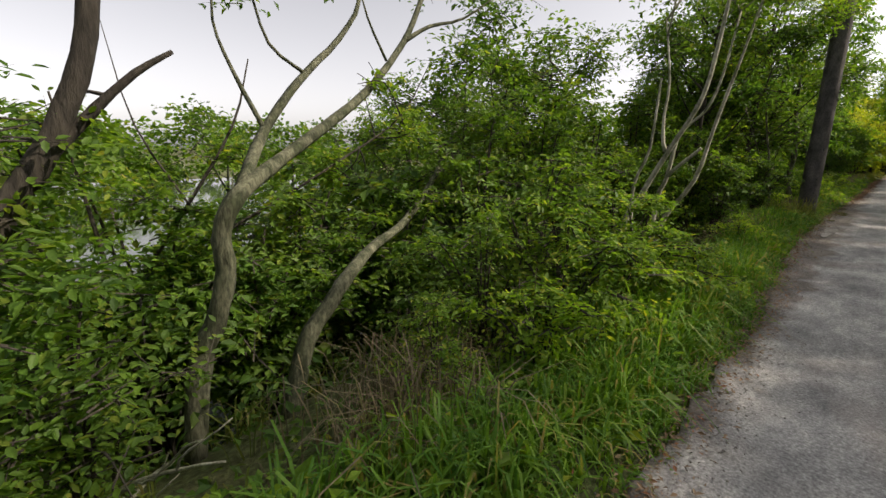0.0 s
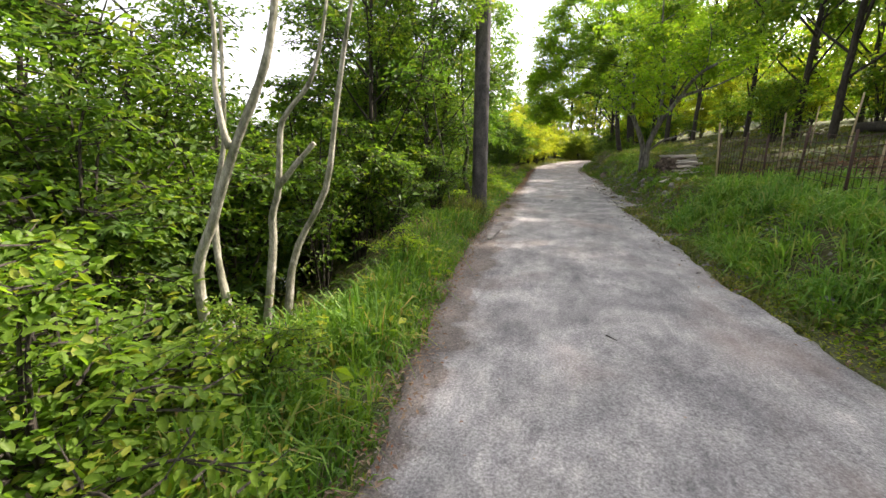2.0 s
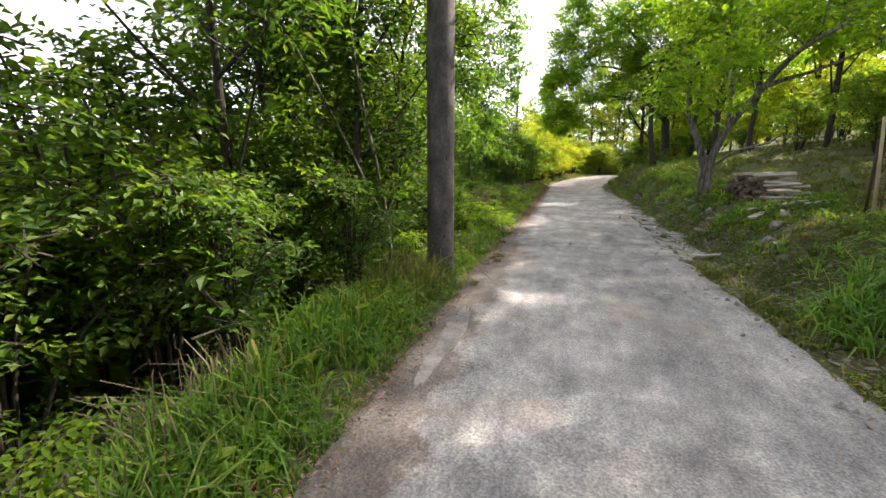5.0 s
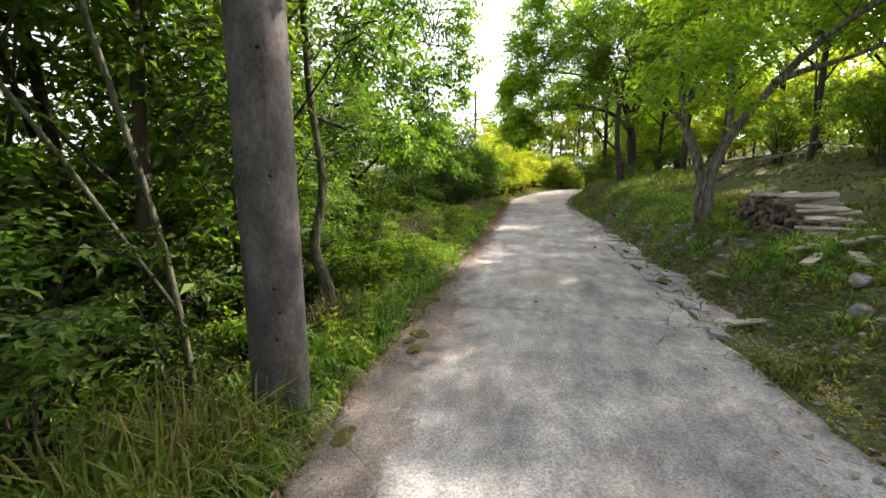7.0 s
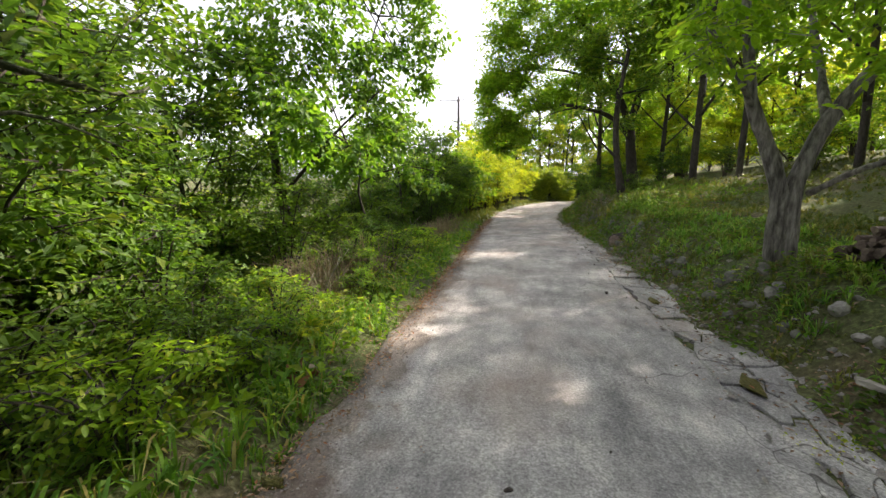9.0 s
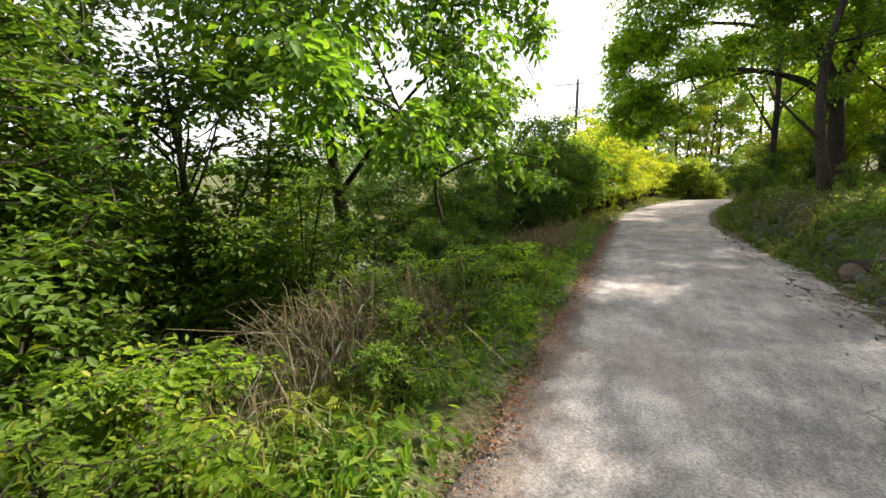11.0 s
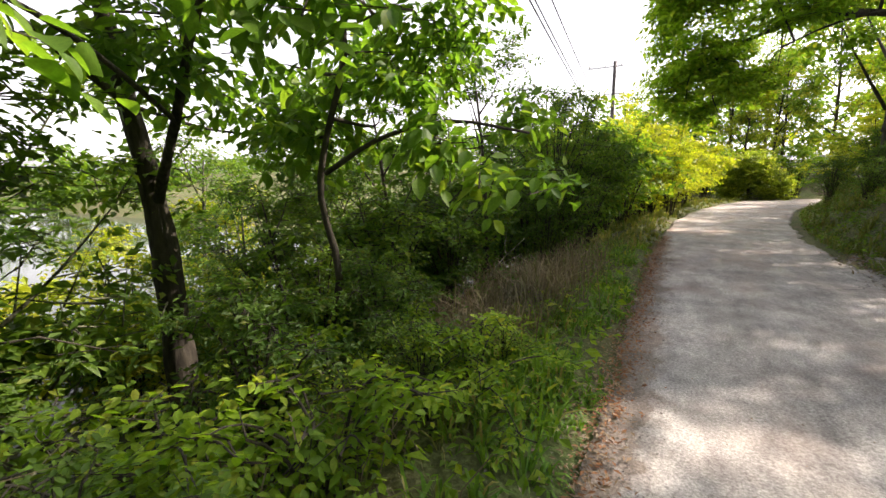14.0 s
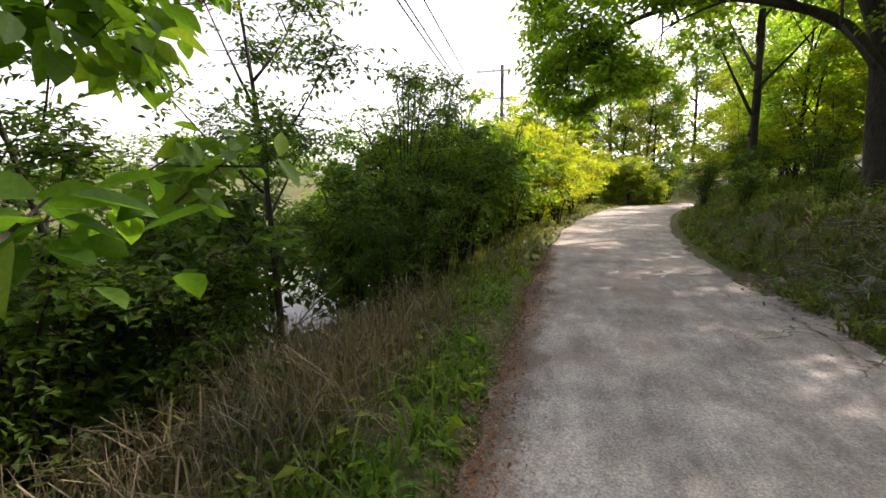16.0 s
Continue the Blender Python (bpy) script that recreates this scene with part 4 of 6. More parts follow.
leafy_plant("tree", "gnarled small tree with pale base on the verge", "tree", rng,
            [([(-1.86, 14.3, -0.25), (-1.88, 14.27, 0.3), (-2.0, 14.25, 0.75), (-1.95, 14.4, 1.4), (-2.1, 14.5, 2.4), (-2.2, 14.6, 4.2)], 0.075, 0.03),
             ([(-1.95, 14.25, 0.55), (-2.2, 14.2, 0.75), (-2.5, 14.2, 1.1), (-2.7, 14.1, 1.9)], 0.04, 0.012)],
            [(-2.2, 14.6, 3.2, 0.9, 1.1, 0.9), (-2.6, 14.2, 1.7, 0.6, 0.7, 0.6), (-2.0, 15.2, 2.0, 0.6, 0.7, 0.6), (-2.4, 14.6, 4.8, 1.2, 1.2, 0.9), (-2.2, 15.9, 2.6, 0.6, 0.7, 0.5)],
            560, 11, 0.07, BARK_GREY, LEAF_MID, 0.3, True)


def tree_kind(name, label, seed, height, spread, r0, leaf, leaf_mat, count, bark, per=11, lean=(0, 0), low=0.35, n=9):
    """A woodland tree at the origin."""
    r = np.random.default_rng(seed)
    lx, ly = lean
    limbs = [([(0, 0, -0.4), (0.05 * lx, 0.05 * ly, height * 0.2), (0.25 * lx, 0.25 * ly, height * 0.5), (0.6 * lx, 0.6 * ly, height * 0.75), (lx, ly, height * 0.95)], r0, r0 * 0.25)]
    blobs = []
    for k in range(n):
        a = k * 2.4 + r.uniform(0, 0.6)
        f = low + (1 - low) * (k + 0.5) / n
        d = spread * (0.75 - 0.4 * (f - low)) * r.uniform(0.7, 1.05)
        c = (lx * f + d * math.cos(a), ly * f + d * math.sin(a), height * f + 0.2)
        s0 = height * (f - 0.22)
        limbs.append(([(lx * f * 0.6, ly * f * 0.6, s0), (lx * f * 0.7 + d * 0.45 * math.cos(a), ly * f * 0.7 + d * 0.45 * math.sin(a), s0 + height * 0.1), c], r0 * 0.38, r0 * 0.08))
        blobs.append((*c, spread * r.uniform(0.34, 0.5), spread * r.uniform(0.34, 0.5), height * r.uniform(0.09, 0.13)))
    return leafy_plant(name, label, "tree", r, limbs, blobs, count, per, leaf, bark, leaf_mat, leaf * 4.2, False, 0.5, 0.7, True, (0, 0, 0), "trees round the lane", sides=7, twig=0.009)


TREES = [
    tree_kind("tree", "slim tree with airy light green crown", 51, 6.2, 2.0, 0.075, 0.115, LEAF_MID, 560, BARK_DARK, 11, (0.5, 0.3), 0.4),
    tree_kind("tree", "woodland tree with dark trunk and bright green crown", 52, 10.5, 3.4, 0.14, 0.26, LEAF_FRESH, 470, BARK_DARK, 9, (-0.6, 0.2), 0.36, 11),
    tree_kind("tree", "woodland tree with dark trunk and deep green crown", 53, 9.0, 3.2, 0.12, 0.25, LEAF_FRESH, 450, BARK_DARK, 9, (0.4, -0.3), 0.38, 10),
    tree_kind("tree", "thin dark tree with sparse crown over the water", 54, 5.4, 1.8, 0.06, 0.105, LEAF_DARK, 420, BARK_DARK, 10, (-0.4, 0.5), 0.4),
    tree_kind("tree", "bushy young tree leafy to the ground", 55, 4.8, 2.0, 0.06, 0.12, LEAF_MID, 420, BARK_GREY, 11, (0.2, 0.2), 0.14, 13),
    tree_kind("tree", "sunlit yellow-green tree leafy to the ground", 56, 7.5, 3.2, 0.11, 0.27, LEAF_SUNLIT_YELLOW, 440, BARK_DARK, 9, (0.3, 0.2), 0.1, 14),
    tree_kind("tree", "full green tree leafy to the ground at the wood edge", 57, 9.5, 3.4, 0.13, 0.22, LEAF_CANOPY, 760, BARK_DARK, 10, (0.2, -0.2), 0.08, 17),
]
placed_trees = set()


def tree(kind, x, y, size=1.0, turn=0.0, tall=1.0):
    m = Matrix.LocRotScale((x, y, z_at(x, y)), Euler((0, 0, turn)), None)
    if kind not in placed_trees:
        placed_trees.add(kind)
        ob = TREES[kind]
        ob.matrix_basis = m
    else:
        ob = copy_thing(TREES[kind], m)
    ob.scale = (size, size, size * tall)
    return ob


for k, x, y, s, a in (
        # left bank
        (0, -5.6, 7.6, 0.9, 0.3), (3, -6.2, 5.4, 0.95, 1.9), (0, -2.7, 12.9, 1.0, 0.9), (3, -3.4, 11.3, 1.1, 3.1), (0, -3.9, 13.4, 1.05, 4.0), (3, -2.6, 13.8, 0.95, 5.0),
        (0, -4.0, 16.2, 0.95, 2.6), (3, -5.0, 18.2, 1.0, 1.0), (0, -5.6, 15.0, 1.0, 0.2), (3, -7.0, 9.5, 1.2, 0.6), (3, -6.2, 20.0, 1.05, 3.7), (3, -4.6, 27.6, 0.7, 2.0),
        (4, -4.3, 15.2, 1.0, 0.5), (4, -5.4, 17.4, 1.0, 1.7), (4, -4.9, 19.4, 1.1, 2.9), (4, -5.6, 8.6, 1.05, 2.3), (4, -5.4, 22.8, 0.95, 4.0), (4, -4.4, 13.2, 1.2, 5.1), (4, -6.4, 16.6, 1.2, 0.9), (4, -6.6, 4.2, 0.9, 3.9), (4, -3.6, 12.3, 1.15, 2.0),
        (4, -7.2, 19.0, 1.1, 1.3), (0, -5.2, 16.9, 0.95, 5.6), (4, -7.4, 6.6, 0.8, 2.5), (4, -5.6, 3.4, 0.62, 0.3), (4, -5.2, 5.3, 1.0, 1.4), (3, -6.0, 6.6, 1.1, 4.4), (4, -5.2, 7.1, 1.1, 3.0),
        (4, -5.2, 20.6, 0.95, 0.6), (4, -6.4, 22.8, 1.0, 1.6), (4, -5.9, 18.2, 1.0, 2.6), (4, -5.7, 25.2, 0.75, 3.6), (3, -4.9, 23.4, 0.6, 1.0), (3, -5.2, 24.6, 0.7, 3.0), (4, -6.6, 24.0, 0.8, 5.0), (4, -5.8, 31.6, 0.85, 5.6), (4, -8.4, -0.6, 0.95, 0.2), (4, -8.8, 2.4, 0.95, 1.2), (4, -8.6, 5.6, 1.0, 2.2), (4, -9.0, 9.6, 1.1, 3.2), (4, -6.4, -2.6, 0.9, 4.2), (4, -9.4, 25.0, 1.0, 1.0), (4, -9.8, 29.5, 1.0, 2.0),
        # bright background wood, the yellow trees lightened in colour as if sunlit
        (5, 12.4, 42.5, 0.6, 0.3), (5, 11.2, 46.5, 0.5, 1.3), (5, 13.5, 49.0, 0.8, 2.3), (5, -2.2, 38.4, 0.5, 3.3), (5, -2.8, 41.2, 0.6, 1.0), (5, -1.2, 44.4, 0.5, 2.0), (5, 10.8, 57.0, 1.0, 4.3), (5, 3.6, 57.0, 0.75, 5.3), (5, 15.0, 43.5, 0.8, 0.8), (5, 13.2, 34.2, 0.6, 1.8), (5, 10.8, 33.2, 0.45, 2.8), (5, 14.0, 28.4, 0.6, 3.8), (5, 13.0, 23.4, 0.55, 4.8), (5, 14.4, 18.4, 0.55, 5.8), (5, 12.0, 30.5, 0.5, 0.8), (5, 11.6, 37.0, 0.5, 1.2), (5, 12.4, 20.6, 0.5, 2.2), (5, 0.4, 58.0, 0.8, 0.1), (5, -3.0, 56.0, 0.7, 1.1), (5, 16.5, 36.0, 0.8, 2.1), (5, 16.0, 11.0, 1.1, 0.6), (5, 6.4, 60.5, 1.0, 3.0), (5, -6.0, 48.0, 0.55, 2.0), (5, -9.6, 23.2, 0.42, 2.0), (5, -10.6, 26.0, 0.5, 0.7), (5, -10.4, 19.4, 0.45, 3.7), (5, 7.0, 38.6, 0.55, 0.2), (5, 8.8, 36.6, 0.6, 1.4), (5, 9.6, 40.0, 0.7, 3.8), (5, 8.2, 48.0, 0.6, 5.0),
        (6, 7.6, 43.0, 0.8, 0.4), (6, 10.6, 46.5, 1.0, 1.4), (6, 9.4, 38.6, 0.85, 2.4), (6, 12.4, 34.6, 0.95, 3.4), (6, 13.4, 26.0, 0.9, 4.4), (6, 14.6, 19.8, 0.95, 5.4), (6, 15.4, 13.0, 1.0, 0.9), (6, 6.8, 38.9, 0.6, 1.9), (6, 13.5, 7.0, 1.0, 2.9),
        # right-hand wood; trees at y 0-10 are unseen, added to shade the lane
        (2, 6.6, 33.2, 0.95, 0.4), (1, 4.6, 36.3, 0.95, 0.8), (1, 6.7, 30.0, 1.0, 2.1), (2, 7.75, 29.0, 1.0, 1.2), (2, 9.0, 25.8, 0.95, 4.1), (1, 12.0, 27.5, 1.05, 0.1), (2, 11.4, 22.6, 1.0, 5.2),
        (1, 10.8, 17.2, 1.0, 3.8), (2, 14.5, 13.5, 1.15, 0.9), (1, 12.6, 9.5, 1.15, 4.6), (2, 14.0, 4.5, 1.2, 2.2), (1, 11.5, 0.5, 1.2, 1.2), (2, 10.5, -5.5, 1.15, 3.3),
        (1, 9.0, 16.4, 1.0, 0.6), (2, 8.8, 19.2, 1.05, 5.7), (2, 9.9, 13.6, 1.05, 1.9), (1, 9.4, 9.0, 1.0, 3.4),
        (1, 9.8, 12.2, 0.95, 2.7), (2, 11.2, 14.6, 1.1, 0.2), (1, 10.4, 6.4, 1.0, 5.0), (2, 8.8, 3.0, 1.05, 1.5), (1, 13.0, 1.0, 1.2, 3.6), (1, 9.4, 22.6, 0.95, 2.0),
        (1, 12.4, 39.4, 1.0, 0.5), (2, 8.4, -12.0, 1.2, 0.7), (1, -6.0, -8.0, 0.9, 0.7), (2, 9.6, 62.0, 1.2, 3.2),
        (1, 3.0, 60.0, 1.0, 0.6), (2, -2.5, 63.0, 0.9, 1.6), (1, 6.0, 66.0, 1.1, 2.6), (2, 13.0, 62.0, 1.2, 2.0), (2, 0.5, 57.0, 0.8, 2.0), (2, 5.5, 58.5, 0.9, 0.3), (3, -3.0, 25.7, 0.72, 0.4), (3, -4.0, 24.6, 0.7, 2.4), (1, 18.0, 56.0, 1.2, 0.4)):
    if not (k in (0, 3, 4) and open_gap(x, y) and y < 25):
        tree(k, x, y, s, a)

# the great forked tree whose boughs hang over the lane
rng = np.random.default_rng(61)
leafy_plant("large_tree", "large dark forked tree with boughs over the lane", "tree", rng,
            [([(5.3, 32.2, 0.6), (5.2, 32.2, 1.6), (5.08, 32.2, 2.73), (4.9, 32.1, 3.9), (4.5, 32.0, 4.8), (4.0, 31.9, 5.8), (3.4, 31.8, 7.4)], 0.27, 0.08),
             ([(4.9, 32.1, 3.8), (5.15, 32.1, 4.8), (5.27, 32.1, 5.6), (5.2, 32.2, 7.0), (5.3, 32.2, 9.0)], 0.18, 0.06),
             ([(5.0, 32.1, 3.3), (4.2, 31.8, 4.1), (3.0, 31.5, 4.5), (1.8, 31.3, 4.6), (0.6, 31.2, 4.3), (-0.4, 31.2, 3.7)], 0.11, 0.025),
             ([(3.6, 31.7, 4.35), (2.8, 30.9, 4.4), (1.9, 30.3, 4.2), (1.0, 30.0, 3.8)], 0.05, 0.012),
             ([(4.3, 32.0, 5.2), (2.8, 32.3, 6.0), (1.2, 32.4, 6.3), (-0.2, 32.3, 6.1)], 0.08, 0.02),
             ([(3.6, 31.8, 7.0), (2.4, 31.9, 8.2), (1.4, 32.0, 9.4), (0.8, 32.0, 10.4)], 0.07, 0.02),
             ([(5.2, 32.2, 5.2), (6.3, 31.6, 6.3), (7.2, 31.0, 7.4)], 0.09, 0.03)],
            [(-0.2, 31.3, 4.4, 1.1, 1.3, 1.3), (-0.75, 31.9, 3.6, 0.75, 1.0, 0.8), (0.0, 32.0, 2.95, 0.7, 0.8, 0.45), (-0.8, 32.0, 5.1, 0.8, 1.2, 1.2), (0.9, 31.8, 3.5, 0.8, 0.9, 0.5), (0.3, 32.2, 6.4, 1.6, 1.6, 1.5), (2.0, 32.2, 7.8, 2.0, 1.8, 1.4), (4.2, 32.0, 9.2, 2.2, 2.0, 1.5), (6.6, 31.2, 8.2, 1.8, 1.8, 1.4), (-0.5, 31.8, 5.4, 0.9, 1.2, 1.0),
             (1.2, 30.2, 4.6, 1.1, 0.9, 0.5), (3.2, 30.8, 6.2, 1.5, 1.2, 0.7), (0.4, 30.9, 3.4, 0.7, 0.8, 0.4), (5.4, 30.8, 6.8, 1.2, 1.0, 0.8), (2.4, 33.0, 5.6, 1.4, 1.2, 0.7), (-0.3, 31.8, 7.4, 1.1, 1.2, 0.9), (0.3, 32.0, 8.8, 1.4, 1.4, 1.0), (1.3, 32.0, 10.4, 1.6, 1.5, 1.1)],
            4900, 12, 0.15, BARK_DARK, LEAF_CANOPY, 0.5, gaps=0.42, bough=0.014)
# the dark tree on the bank near the end of the walk
leafy_plant("tree", "dark thick-trunked tree on the bank by the lane", "tree", rng,
            [([(4.25, 29.6, 0.5), (4.15, 29.6, 1.4), (3.95, 29.7, 2.6), (3.9, 29.8, 4.2), (4.2, 29.9, 6.2)], 0.17, 0.07), ([(4.0, 29.7, 2.4), (3.5, 29.4, 2.8), (2.9, 29.2, 3.4)], 0.06, 0.02)],
            [(4.1, 29.9, 6.6, 1.7, 1.5, 1.1), (3.0, 29.3, 4.6, 0.9, 0.9, 0.6), (5.0, 29.5, 5.2, 1.0, 1.0, 0.7), (3.4, 30.4, 5.4, 1.2, 1.0, 0.7), (2.6, 30.2, 6.4, 1.3, 1.2, 0.8), (4.6, 30.6, 3.9, 0.8, 0.7, 0.5)],
            760, 11, 0.12, BARK_DARK, LEAF_FRESH, 0.45)

# the fork-trunked fresh-leaved tree by the woodpile
# its crown above z 5 is unseen, added to shade lane and left bank
rng = np.random.default_rng(62)
fork_tree = leafy_plant("tree", "rough grey fork-trunked tree with bright fresh leaves", "tree", rng,
            [([(3.16, 17.95, 0.3), (3.13, 17.9, 0.68), (3.11, 17.9, 1.1), (3.1, 17.9, 1.4), (2.93, 17.9, 1.9), (2.73, 17.9, 2.34), (2.65, 17.9, 2.8), (2.6, 18.1, 3.8)], 0.12, 0.045),
             ([(3.22, 17.85, 0.4), (3.22, 17.88, 1.0), (3.25, 17.9, 1.55), (3.47, 17.9, 2.16), (3.7, 17.8, 2.58), (3.95, 17.6, 3.0), (3.95, 16.8, 3.3), (4.05, 16.2, 3.5), (4.2, 15.7, 3.6)], 0.105, 0.03),
             ([(3.31, 17.8, 1.4), (3.54, 17.4, 1.67), (3.75, 17.0, 1.77), (3.9, 16.8, 1.84), (3.99, 16.6, 1.95), (4.2, 16.3, 1.9)], 0.035, 0.012),
             ([(3.85, 17.6, 2.95), (4.15, 17.2, 3.06), (4.5, 16.8, 3.15), (5.0, 16.3, 3.4)], 0.055, 0.015),
             ([(3.47, 17.9, 2.16), (3.6, 18.4, 2.9), (3.7, 18.9, 3.9), (3.4, 18.7, 5.4), (3.3, 18.4, 7.0)], 0.06, 0.015),
             ([(2.75, 17.9, 2.3), (2.4, 17.6, 2.6), (2.0, 17.3, 3.0)], 0.035, 0.01)],
            [(2.4, 17.8, 3.6, 1.1, 1.0, 0.8), (3.4, 18.3, 4.3, 1.3, 1.2, 0.9), (4.3, 16.3, 3.9, 1.1, 1.0, 0.7), (3.3, 17.2, 3.4, 0.8, 0.8, 0.6), (5.1, 16.6, 4.0, 1.0, 1.0, 0.7), (2.05, 17.4, 2.9, 0.6, 0.6, 0.4), (2.9, 17.6, 2.3, 0.35, 0.35, 0.25), (3.6, 16.2, 4.4, 1.0, 0.9, 0.6), (2.7, 17.2, 2.75, 0.5, 0.5, 0.4), (3.3, 17.0, 2.6, 0.4, 0.4, 0.35), (2.6, 18.6, 5.2, 1.2, 1.1, 0.8), (3.8, 18.8, 5.8, 1.4, 1.2, 0.9), (3.0, 18.0, 6.8, 1.3, 1.2, 0.9), (4.6, 17.8, 6.4, 1.2, 1.1, 0.8)],
            1000, 11, 0.12, BARK_ROUGH, LEAF_CANOPY, 0.36, True, 0.45, 1.1, wide=0.48, droop=0.35, sides=12)
fork_tree.location = (0.1, 0.55, 0.0)

# ---- distant woods ----
def far_woods(label, seed, pts, count, mat, leaf):
    r = np.random.default_rng(seed)
    tips, ways = blob_tips(r, pts, count, 0.35, 0.25)
    ob = new("far_woods", leaves_mesh("far_woods", *sprays(r, tips, ways, 9, leaf * 3.2, leaf, 0.2), mat, 0.7))
    return tagged(ob, label, "woods", kind="stuff")


r = np.random.default_rng(71)
far_woods("low green woods across the water", 72, [(-64 + r.uniform(-3, 3), y, 1.5 + r.uniform(-1, 1.6), 5, 5, r.uniform(3.4, 5.2)) for y in np.arange(-45, 95, 5.0)] + [(-61, y, -1.0, 3, 4, 1.6) for y in np.arange(-45, 95, 5.0)], 2600, LEAF_MID, 0.8)
far_woods("green wooded hillside beyond the bend", 73, [(x, 78 + 4 * math.sin(x * 0.2) + r.uniform(-3, 3), 5 + r.uniform(-1, 1.5) + max(0, x) * 0.16, 5, 4, r.uniform(4, 6.5)) for x in np.arange(-60, 60, 6.0)], 2200, LEAF_MID, 0.65)
far_woods("green wooded hillside above the field", 74, [(26 + r.uniform(-2, 2), y, 6.5 + r.uniform(-1, 1), 4, 4, r.uniform(4, 6)) for y in np.arange(-25, 70, 6.0)], 1600, LEAF_FRESH, 0.6)
far_woods("green woods behind the start of the lane", 75, [(x, -34 + r.uniform(-3, 3), 3 + r.uniform(-1, 2), 5, 4, r.uniform(3, 6)) for x in np.arange(-40, 36, 6.0)], 800, LEAF_MID, 0.7)


# ---- grass, weeds and litter ----
def blades_mesh(name, rng, x, y, tall, mat, wide=0.008, lean=0.5, z=None, ang=None):
    """Arching grass blades, five triangles each."""
    n = len(x)
    p = np.stack([x, y, (land(x, y) if z is None else z) - 0.02], -1)
    a = rng.uniform(0, 2 * np.pi, n) if ang is None else ang
    d = np.stack([np.cos(a), np.sin(a), 0 * a], -1)
    t = a + rng.normal(0, 0.5, n)
    s = np.stack([-np.sin(t), np.cos(t), 0 * a], -1)
    h = (tall * rng.uniform(0.45, 1.15, n))[:, None]
    w = (wide * rng.uniform(0.6, 1.4, n))[:, None]
    b = np.minimum(np.abs(rng.normal(0, lean, n)), 1.5)[:, None] * h
    up = np.array([0, 0, 1.0])
    mid = p + d * b * 0.28 + up * h * 0.55
    high = p + d * b * 0.72 + up * h * (0.88 - 0.12 * b / h)
    tip = p + d * b * 1.2 + up * h * np.clip(1.0 - 0.5 * b / h, 0.25, 1)
    v = np.stack([p - s * w * 0.7, p + s * w * 0.7, mid + s * w, mid - s * w, high + s * w * 0.75, high - s * w * 0.75, tip], 1)
    f = (np.arange(n) * 7)[:, None, None] + np.array([[0, 1, 2], [0, 2, 3], [3, 2, 4], [3, 4, 5], [5, 4, 6]])
    return mesh_of(name, v.reshape(-1, 3), f.reshape(-1, 3), mat)


def clumped(rng, n, x0, x1, y0, y1, edge=None, freq=1.4, cut=-0.15):
    """Random places in a strip, thinned into clumps. edge: measured outwards from that edge of the lane."""
    out = []
    while len(out) < n:
        u, y = rng.uniform(x0, x1), rng.uniform(y0, y1)
        x = u if edge is None else (left_edge(y) - u if edge == "left" else right_edge(y) + u)
        if noise.noise(Vector((x * freq, y * freq, 0))) + rng.uniform(-0.3, 0.3) > cut:
            out.append((x, y))
    q = np.array(out)
    return q[:, 0], q[:, 1]


def grass(label, seed, n, x0, x1, y0, y1, tall, mat, edge=None, wide=0.008, lean=0.5, cut=-0.15, fringe=0.0, tuft=9):
    """Tufts of blades that fan out from their middle; fringe: shorter towards the lane."""
    r = np.random.default_rng(seed)
    cx, cy = clumped(r, n // tuft, x0, x1, y0, y1, edge, cut=cut)
    h = tall * r.uniform(0.45, 1.25, len(cx))
    if fringe:
        off = (left_edge(cy) - cx) if edge == "left" else (cx - right_edge(cy))
        h = h * np.clip(0.3 + off / fringe, 0.3, 1)
    ang = r.uniform(0, 2 * np.pi, (len(cx), tuft))
    out = np.abs(r.normal(0, 0.035, ang.shape)) * (h[:, None] / 0.25)
    x, y = cx[:, None] + out * np.cos(ang), cy[:, None] + out * np.sin(ang)
    ang = ang + r.normal(0, 0.4, ang.shape)
    return tagged(new("grass", blades_mesh("grass", r, x.ravel(), y.ravel(), np.repeat(h, tuft), mat, wide, lean, ang=ang.ravel())), label, "grass", kind="stuff")


grass("lush green verge grass along the lane", 101, 28000, -0.04, 1.0, -1.5, 11.8, 0.28, GRASS, "left", 0.0065, 0.7, -0.3, 0.5)
grass("narrow green verge beside the pole", 113, 3600, -0.04, 0.7, 11.6, 14.4, 0.24, GRASS, "left", 0.008, 0.7, -0.3, 0.4)
grass("long dull grass round the foot of the pole", 114, 700, 0.2, 0.85, 11.3, 12.3, 0.5, GRASS_DULL, "left", 0.005, 0.9, -0.4, 0.0, 14)
grass("tall bright grass clumps in the verge", 111, 4600, 0.25, 0.9, -1.0, 11.6, 0.34, GRASS, "left", 0.0065, 0.9, 0.12, 0.4, 13)
grass("green verge grass beyond the pole", 102, 9500, -0.04, 0.75, 13, 29, 0.19, GRASS, "left", 0.008, 0.7, -0.15, 0.4)
grass("thin dull grass between the brambles", 112, 5200, 0.6, 1.5, 13, 29, 0.24, GRASS_DULL, "left", 0.006, 0.8, 0.0)
grass("sunlit grass at the far verge", 103, 9000, -0.05, 2.6, 28, 50, 0.24, GRASS_DULL, "left", 0.014, 0.5, -0.3, 0.6)
grass("lush fresh grass on the bank below the fence", 104, 22000, 0.4, 2.6, 2, 12.4, 0.34, GRASS_FRESH, "right", 0.0085, 1.0, -0.15, 0.9, 14)
